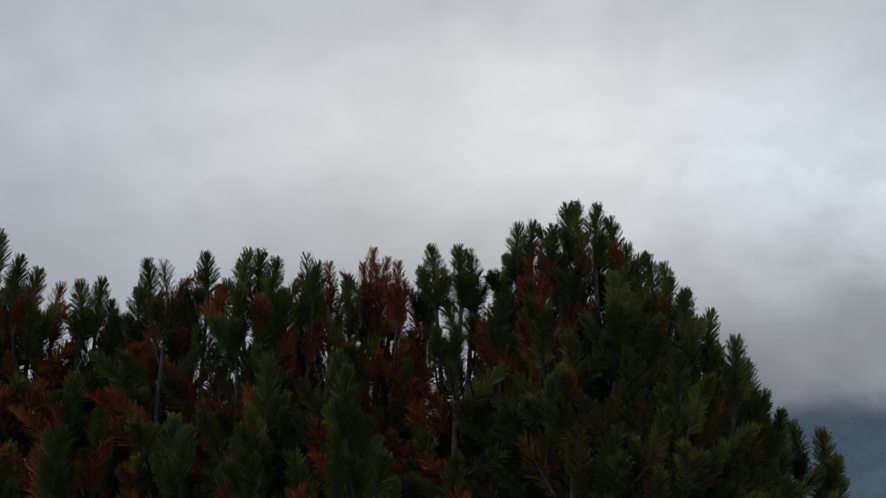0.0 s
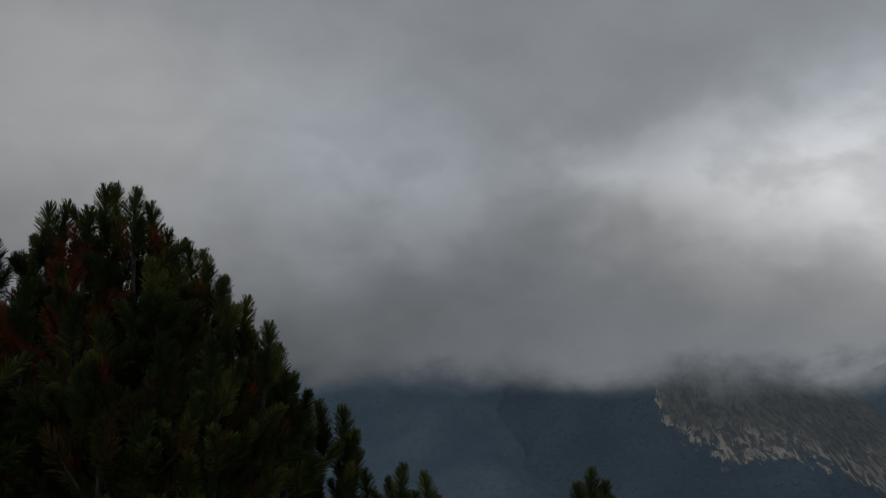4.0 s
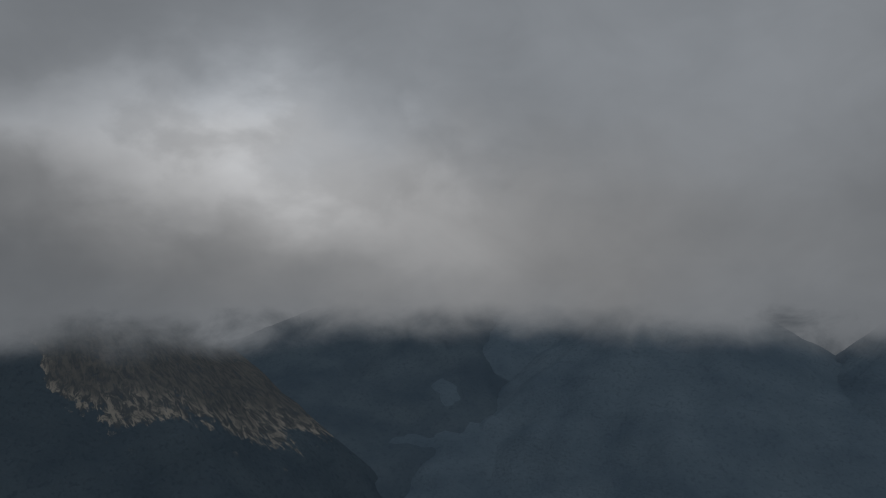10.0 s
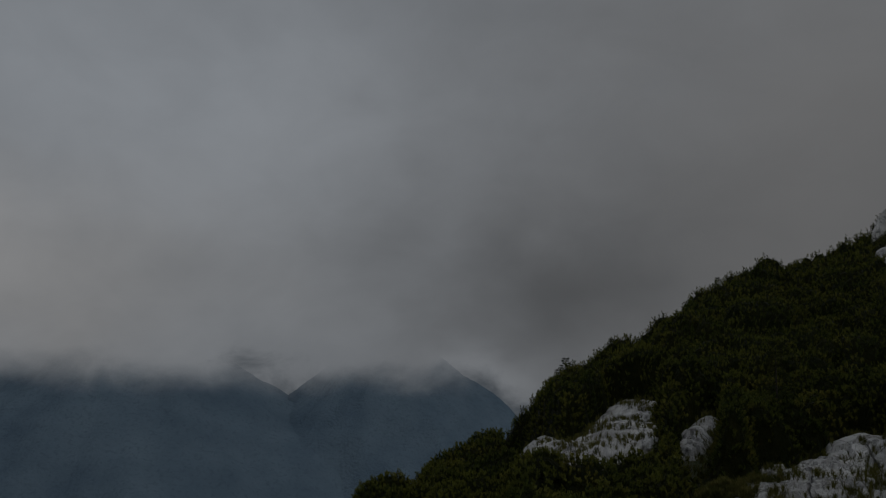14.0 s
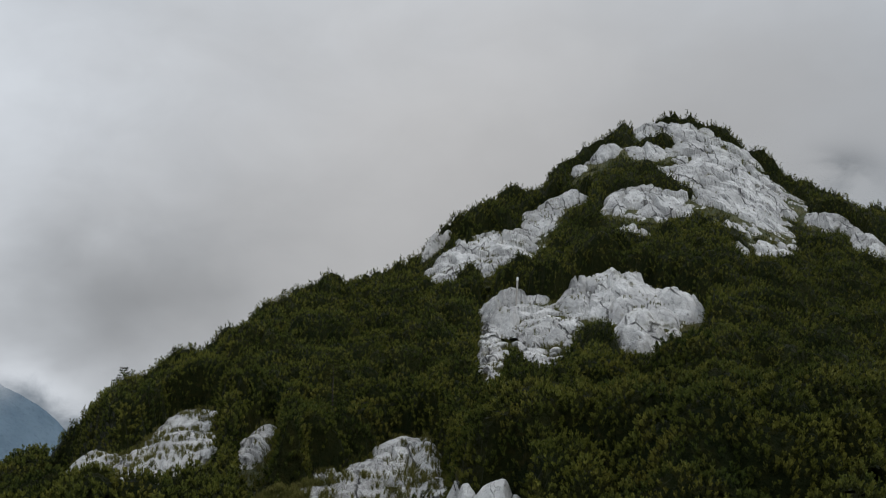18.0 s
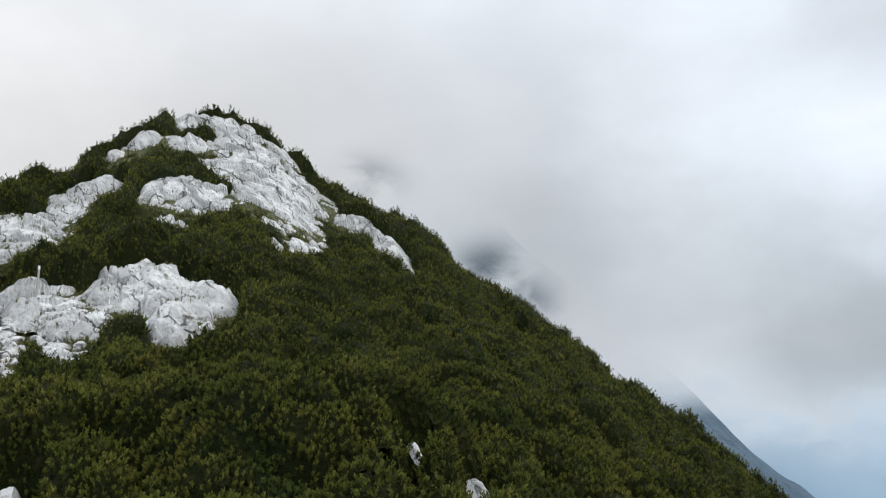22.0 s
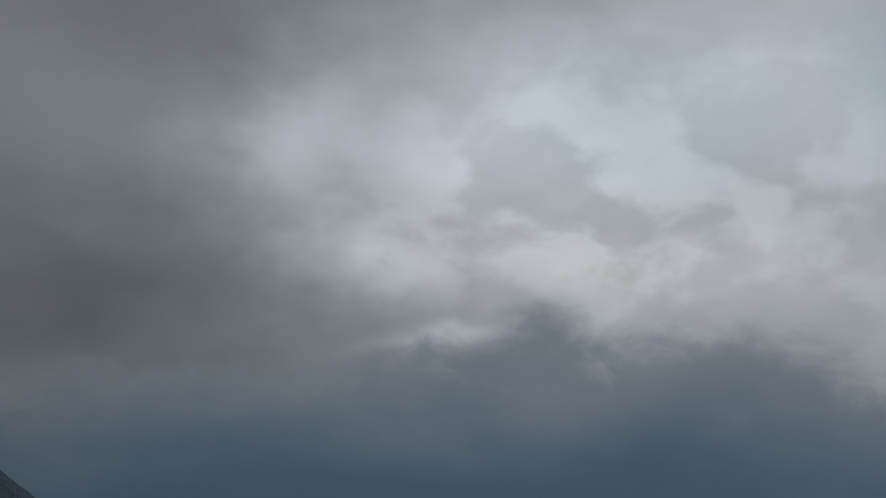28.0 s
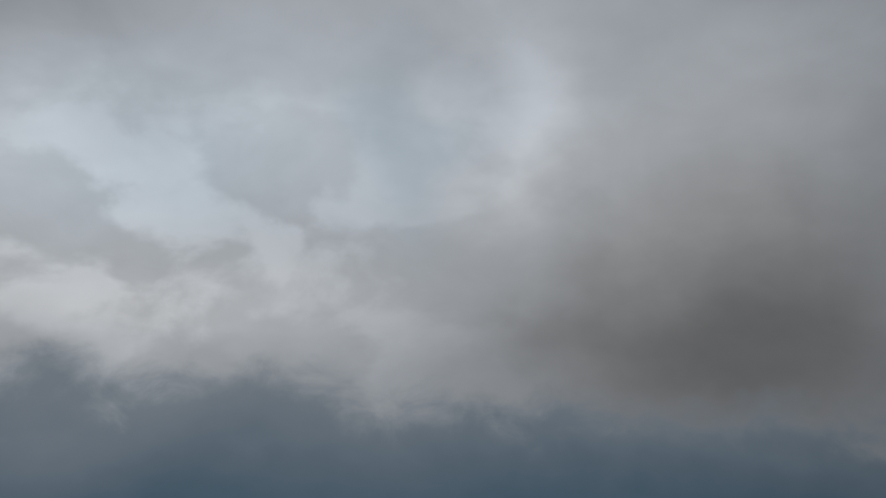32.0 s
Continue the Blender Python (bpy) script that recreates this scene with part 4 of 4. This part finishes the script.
def tall_pine(label, az, r, leaders, seed, low=-11.0, dead=0.13, fullness=1.0):
    """A shrub of several stems. leaders: bearing, rise, distance, kind of each leading shoot's tip."""
    rng = np.random.default_rng(seed)
    bx, by = (float(v) for v in in_sector(az, r))
    bz = float(ground_height(bx, by))
    plant = new("mountain_pine")
    plant.matrix_world = pose(bx, by, bz)
    base = np.array([bx, by, bz])
    for laz, lel, lr, kind in leaders:
        tx, ty = (float(v) for v in in_sector(laz, lr))
        tip = np.array([tx, ty, EYE[2] + lr * math.tan(radians(lel))]) - base
        tall = tip[2]
        root = np.array([rng.normal() * 0.06, rng.normal() * 0.06, -0.08])
        mid1 = root * 0.5 + np.array([tip[0] * 0.55, tip[1] * 0.55, tall * 0.3])
        mid2 = np.array([tip[0] * 0.92, tip[1] * 0.92, tall * 0.62]) + np.append(rng.normal(size=2) * 0.06, 0)
        end = tip - (0, 0, 0.17)
        f = np.linspace(0, 1, 9)[:, None]
        path = (1 - f)**3 * root + 3 * (1 - f)**2 * f * mid1 + 3 * (1 - f) * f**2 * mid2 + f**3 * end
        part("limb", limb_mesh(path, 0.016 + 0.006 * tall, 0.006), plant)
        place_shoot(plant, rng, kind, path[-1], (tip - path[-1]) / 0.17, 0.9 if kind == "green" else 0.75, 1)
        for turn in rng.uniform(0, 2 * np.pi, 3):
            place_shoot(plant, rng, kind, path[-1] - (0, 0, 0.05), (math.cos(turn) * 0.45, math.sin(turn) * 0.45, 1), float(rng.uniform(0.55, 0.75)), 1)
        bottom = EYE[2] + lr * math.tan(radians(low)) - bz
        z = path[-1][2] - 0.1
        while z > bottom:
            here = np.array([np.interp(z, path[:, 2], path[:, i]) for i in range(3)])
            depth = path[-1][2] - z
            for _ in range(int(rng.poisson(fullness * (1.9 + 2.4 * min(depth / 0.5, 1))))):
                turn = rng.uniform(0, 2 * np.pi)
                out = rng.uniform(0.01, 0.03 + 0.22 * min(depth, 0.8))
                spot = here + (math.cos(turn) * out * 0.6, math.sin(turn) * out * 0.6, out * 0.1)
                spread = rng.uniform(0.2, 0.3 + 1.3 * min(depth * 1.6, 1))
                way = (math.cos(turn) * spread, math.sin(turn) * spread, 0.9)
                pick = rng.uniform()
                k = "rust" if pick < dead else "straw" if pick < dead + 0.06 + 0.3 * min(depth, 0.8) else "green"
                if kind == "rust" and rng.uniform() < 0.75 and depth < 0.35:
                    k = "rust"
                place_shoot(plant, rng, k, spot, way, float(rng.uniform(0.6, 0.8 + 0.45 * min(depth, 0.7))))
            z -= 0.08
    return tagged(plant, label, "pine", "mountain pines close by")


def filler(rng, count, az0, az1, low, high, near, far):
    return [(float(rng.uniform(az0, az1)), float(rng.uniform(low, high)), float(rng.uniform(near, far)), "green") for _ in range(count)]


rng = np.random.default_rng(21)
tall_pine("dark mountain pine shrub with brown dead twigs", 335, 3.4,
          [(332.3, 9.2, 3.4, "green"), (333.7, 7.9, 3.5, "green"), (334.6, 6.5, 3.3, "green"), (335.6, 5.8, 3.4, "green"), (336.7, 5.0, 3.5, "rust"), (338.3, 5.2, 3.3, "green"), (339.1, 5.4, 3.4, "green"), (340.0, 4.1, 3.5, "green"), (340.8, 3.1, 3.3, "green")]
          + filler(rng, 7, 331, 340, -5, 3, 2.9, 3.2), 31, dead=0.38)
tall_pine("sparse mountain pine with bare grey twigs and rusty shoots", 344, 3.3,
          [(341.4, 5.2, 3.2, "green"), (342.1, 6.6, 3.3, "green"), (343.1, 6.7, 3.1, "straw"), (343.8, 5.2, 3.2, "straw"), (344.5, 6.1, 3.3, "rust"), (345.4, 7.1, 3.1, "green"), (346.3, 5.5, 3.2, "green")]
          + filler(rng, 6, 341, 346, -6, 0, 2.8, 3.1), 32, dead=0.35, fullness=0.55)
tall_pine("upright green mountain pine shrub with a few dead shoots", 350, 3.0,
          [(347.5, 7.4, 3.0, "green"), (348.5, 7.4, 3.1, "green"), (349.2, 6.9, 2.9, "green"), (350.1, 4.7, 3.0, "green"), (351.0, 4.3, 3.1, "green"), (347.2, 5.3, 2.9, "green"), (351.8, 6.7, 3.0, "green")]
          + filler(rng, 6, 346, 354, -4, 2, 2.6, 2.9), 33, dead=0.22)
tall_pine("mountain pine with several rust-red dead leaders", 356, 3.2,
          [(351.5, 7.3, 3.2, "straw"), (352.9, 6.8, 3.3, "rust"), (354.1, 5.8, 3.1, "green"), (355.4, 7.7, 3.2, "rust"), (356.0, 7.0, 3.3, "rust"), (357.2, 6.9, 3.1, "rust"), (355.0, 5.4, 3.2, "green"), (356.6, 5.4, 3.3, "rust")]
          + filler(rng, 6, 351, 358, -5, 2, 2.6, 2.9), 34, dead=0.35, fullness=0.8)
tall_pine("thin open mountain pine with curved bare stems", 1, 3.3,
          [(359.5, 7.8, 3.1, "green"), (358.9, 6.5, 3.2, "green"), (1.2, 7.8, 3.0, "green"), (1.9, 7.5, 3.1, "green"), (4.2, 6.3, 3.2, "green"), (3.6, 4.7, 3.0, "green"), (3.1, 1.9, 3.1, "straw"), (358.2, 4.5, 3.2, "rust")] + filler(rng, 5, -2, 5, -6, 0, 3.0, 3.4), 35, dead=0.2, fullness=0.7)
tall_pine("large bushy dark green mountain pine, tallest of the thicket", 10, 3.2,
          [(4.7, 9.2, 3.1, "green"), (5.5, 9.3, 3.2, "green"), (6.3, 8.1, 3.0, "rust"), (7.8, 10.3, 3.1, "green"), (8.5, 10.4, 3.2, "green"), (9.6, 10.3, 3.0, "green"), (10.8, 9.4, 3.1, "green"), (11.4, 7.8, 3.2, "green"), (12.4, 6.6, 3.0, "green"), (13.1, 6.9, 3.1, "green"), (14.0, 6.5, 3.2, "green"), (14.9, 4.9, 3.0, "green"), (16.2, 3.6, 3.1, "green"), (16.6, 2.1, 3.2, "green"), (17.8, 2.0, 3.0, "green"), (18.4, 0.6, 3.1, "green"), (18.9, -1.0, 3.2, "green"), (6.9, 9.0, 3.0, "green")]
          + filler(rng, 9, 6, 12, -3, 6, 2.8, 3.0) + filler(rng, 5, 11, 16.5, -5, 1.5, 2.8, 3.0), 36, dead=0.08, fullness=1.1)
tall_pine("low dark green mountain pine shoots at the thicket edge", 21, 3.5,
          [(19.5, -3.0, 3.4, "green"), (21.0, -3.0, 3.5, "green"), (22.4, -3.3, 3.3, "green"), (22.7, -5.4, 3.4, "green"), (20.2, -5.0, 3.5, "green")], 37, -10, dead=0.0)
tall_pine("low mountain pine, only its shoot tips rising", 26.0, 3.9,
          [(23.7, -7.3, 3.7, "green"), (25.7, -7.0, 3.8, "green"), (27.5, -7.5, 3.6, "green"), (28.4, -9.5, 3.7, "green"), (26.4, -8.7, 3.8, "green"), (22.7, -9.4, 3.6, "green")], 38, -13, dead=0.0)
tall_pine("single dark pine shoot cluster rising above the edge", 37.8, 3.6,
          [(37.6, -7.4, 3.5, "green"), (38.3, -8.1, 3.6, "green"), (37.0, -8.2, 3.4, "green"), (33.6, -9.5, 3.5, "green")], 39, -14, dead=0.02)
tall_pine("dark tangled mountain pine filling the back of the thicket", 345, 4.1,
          filler(rng, 18, 331, 357, -5, 3.0, 3.9, 4.4), 40, dead=0.3, fullness=1.0)
tall_pine("low tangled mountain pine behind the tall one", 6, 4.1,
          filler(rng, 8, -2, 8, -6, 1.5, 3.9, 4.4) + filler(rng, 7, 6, 18, -7, 0, 3.9, 4.4), 41, dead=0.15, fullness=1.0)


# ---- small things on the slope ----
def at_ground(x, y, lift=0.0):
    return float(ground_height(x, y)) + lift


def tube(points, radii, sides=6):
    """Points and faces of a tapered tube."""
    points = np.asarray(points, float)
    ring = np.arange(sides) * 2 * np.pi / sides
    pts = np.concatenate([c + r * np.stack([np.cos(ring), np.sin(ring), 0 * ring], -1) for c, r in zip(points, radii)])
    return pts, grid_faces(len(points), sides, True)


def waymark():
    """A weathered post on the path, with a pale painted top."""
    x, y = 32.8, -26.4
    post = new("waymark_post")
    post.matrix_world = pose(x, y, at_ground(x, y, 0.75), 3, -2, 0)
    m, w, s, at = material("weathered_post_wood")
    w.plug(s.inputs["Base Color"], w.mix(w.noise(at, 20, 4), (0.3, 0.28, 0.25), (0.5, 0.48, 0.45)))
    s.inputs["Roughness"].default_value = 0.9
    paint, w, s, at = material("white_paint")
    w.plug(s.inputs["Base Color"], w.mix(w.noise(at, 25, 4), (0.6, 0.6, 0.58), (0.8, 0.8, 0.78)))
    part("stake", mesh_of("stake", *tube([(0, 0, -0.6), (0, 0, 0.6), (0.01, 0, 0.75)], (0.05, 0.045, 0.042), 8), [m]), post)
    part("painted_top", mesh_of("painted_top", *tube([(0.01, 0, 0.752), (0.012, 0, 0.9), (0.012, 0, 0.92)], (0.05, 0.046, 0.01), 8), [paint]), post, "white painted post top")
    tagged(post, "slim weathered path post with white painted top on the rock", "post")


waymark()


def stone_mesh(seed):
    """An angular limestone block."""
    rng = np.random.default_rng(seed)
    bm = bmesh.new()
    bmesh.ops.create_icosphere(bm, subdivisions=2, radius=1.0)
    cuts = [(rng.normal(size=3), rng.uniform(0.55, 0.85)) for _ in range(9)]
    for v in bm.verts:
        p = np.array(v.co)
        for n, reach in cuts:
            n = n / np.linalg.norm(n)
            over = p @ n - reach
            if over > 0:
                p = p - n * over
        v.co = p * (1.0, 0.8, 0.62) * (1 + 0.05 * rng.normal())
    me = bpy.data.meshes.new("stone")
    bm.to_mesh(me)
    bm.free()
    me.materials.append(LIMESTONE)
    return me


stones = [stone_mesh(700 + k) for k in range(6)]
rng = np.random.default_rng(12)


def stones_at(count, x0, y0, spread, small, large, label):
    for _ in range(count):
        x, y = x0 + rng.normal() * spread, y0 + rng.normal() * spread
        size = float(rng.uniform(small, large))
        ob = new("limestone_block", stones[int(rng.integers(6))])
        ob.matrix_world = pose(x, y, at_ground(x, y, size * 0.25), *(float(v) for v in rng.uniform(-25, 25, 2)), float(rng.uniform(0, 360))) @ Matrix.Diagonal((size, size, size, 1))
        tagged(ob, label, "stone", "loose limestone blocks")


stones_at(60, 27.2, -22.8, 1.3, 0.10, 0.42, "loose angular limestone block on the path")
stones_at(10, 26.6, -24.9, 0.9, 0.15, 0.45, "loose limestone block below the slab")
stones_at(26, 18.6, -13.2, 1.4, 0.06, 0.26, "loose limestone block in thin grass")
stones_at(10, 12.0, -23.2, 0.7, 0.12, 0.3, "grey limestone block among dwarf pines")


# ---- grass tufts on the thin soil ----
def grass():
    rng = np.random.default_rng(77)
    spots = []
    for cx, cy, spread, n in ((19.6, -11.4, 1.9, 1500), (24.3, -9.8, 1.8, 1200), (27.2, -22.6, 1.6, 480), (26.0, -9.6, 1.8, 360),
                              (27.4, -24.4, 1.5, 160), (17.0, -13.6, 1.0, 200), (45.2, -33.5, 3.5, 420), (51.0, -53.3, 4.0, 260)):
        spots.append(np.stack([cx + rng.normal(size=n) * spread, cy + rng.normal(size=n) * spread], 1))
    az, r = rng.uniform(116, 152, 30000), rng.uniform(28, 75, 30000)
    open_turf = np.stack(in_sector(az, r), 1)
    spots.append(open_turf[clearance(open_turf[:, 0], open_turf[:, 1]) < 0.2])
    spots = np.concatenate(spots)
    roots = np.column_stack([spots, ground_height(spots[:, 0], spots[:, 1])])
    roots = np.concatenate([roots] + GRASS_ROOTS)
    pts, tri = sprigs(rng, roots, np.tile([0, 0, 1.0], (len(roots), 1)), 14, 0.14, 0.007, 0.5)
    m = needle_material("mountain_grass", (0.07, 0.075, 0.02), (0.15, 0.14, 0.04), (0.22, 0.19, 0.07), 2.0)
    ob = new("grass_tufts", mesh_of("grass_tufts", pts, tri, [m], smooth=False))
    tagged(ob, "yellow-green mountain grass tufts between the rocks", "grass", kind="stuff")


grass()


# ---- spruce saplings standing out of the thicket ----
def sapling(x, y, tall, label, seed, lift=0.0):
    rng = np.random.default_rng(seed)
    tree = new("spruce_sapling")
    tree.matrix_world = pose(x, y, at_ground(x, y, lift))
    part("trunk", mesh_of("trunk", *tube([(0, 0, -0.2), (0.02, 0, tall * 0.5), (0, 0, tall)], (0.03, 0.02, 0.004)), [BARK]), tree)
    roots, ways = [], []
    for z in np.arange(0.25 * tall, tall, 0.09):
        reach = 0.34 * (tall - z) + 0.04
        for turn in rng.uniform(0, 2 * np.pi, 7):
            for f in (0.35, 0.7, 1.0):
                roots.append((math.cos(turn) * reach * f, math.sin(turn) * reach * f, z - 0.1 * f * reach))
                ways.append((math.cos(turn) * 0.8, math.sin(turn) * 0.8, 0.35))
    ways = np.array(ways) / np.linalg.norm(ways, axis=1, keepdims=True)
    pts, tri = sprigs(rng, np.array(roots), ways, 7, 0.09, 0.007, 0.5)
    part("crown", mesh_of("crown", pts, tri, [NEEDLES], smooth=False), tree)
    tagged(tree, label, "tree", "spruce saplings in the thicket")


sapling(38.1, -12.4, 1.6, "thin young spruce on the skyline", 1, 0.4)
sapling(22.4, -11.7, 2.2, "small dark spruce sapling beside the rock", 2, 0.2)
sapling(36.2, -9.8, 1.5, "dead-topped young spruce on the ridge", 3, 0.5)
sapling(36.5, -9.6, 1.3, "short young spruce on the ridge", 4, 0.5)
sapling(42.0, -19.0, 2.0, "young spruce rising from dwarf pines", 5, 0.2)
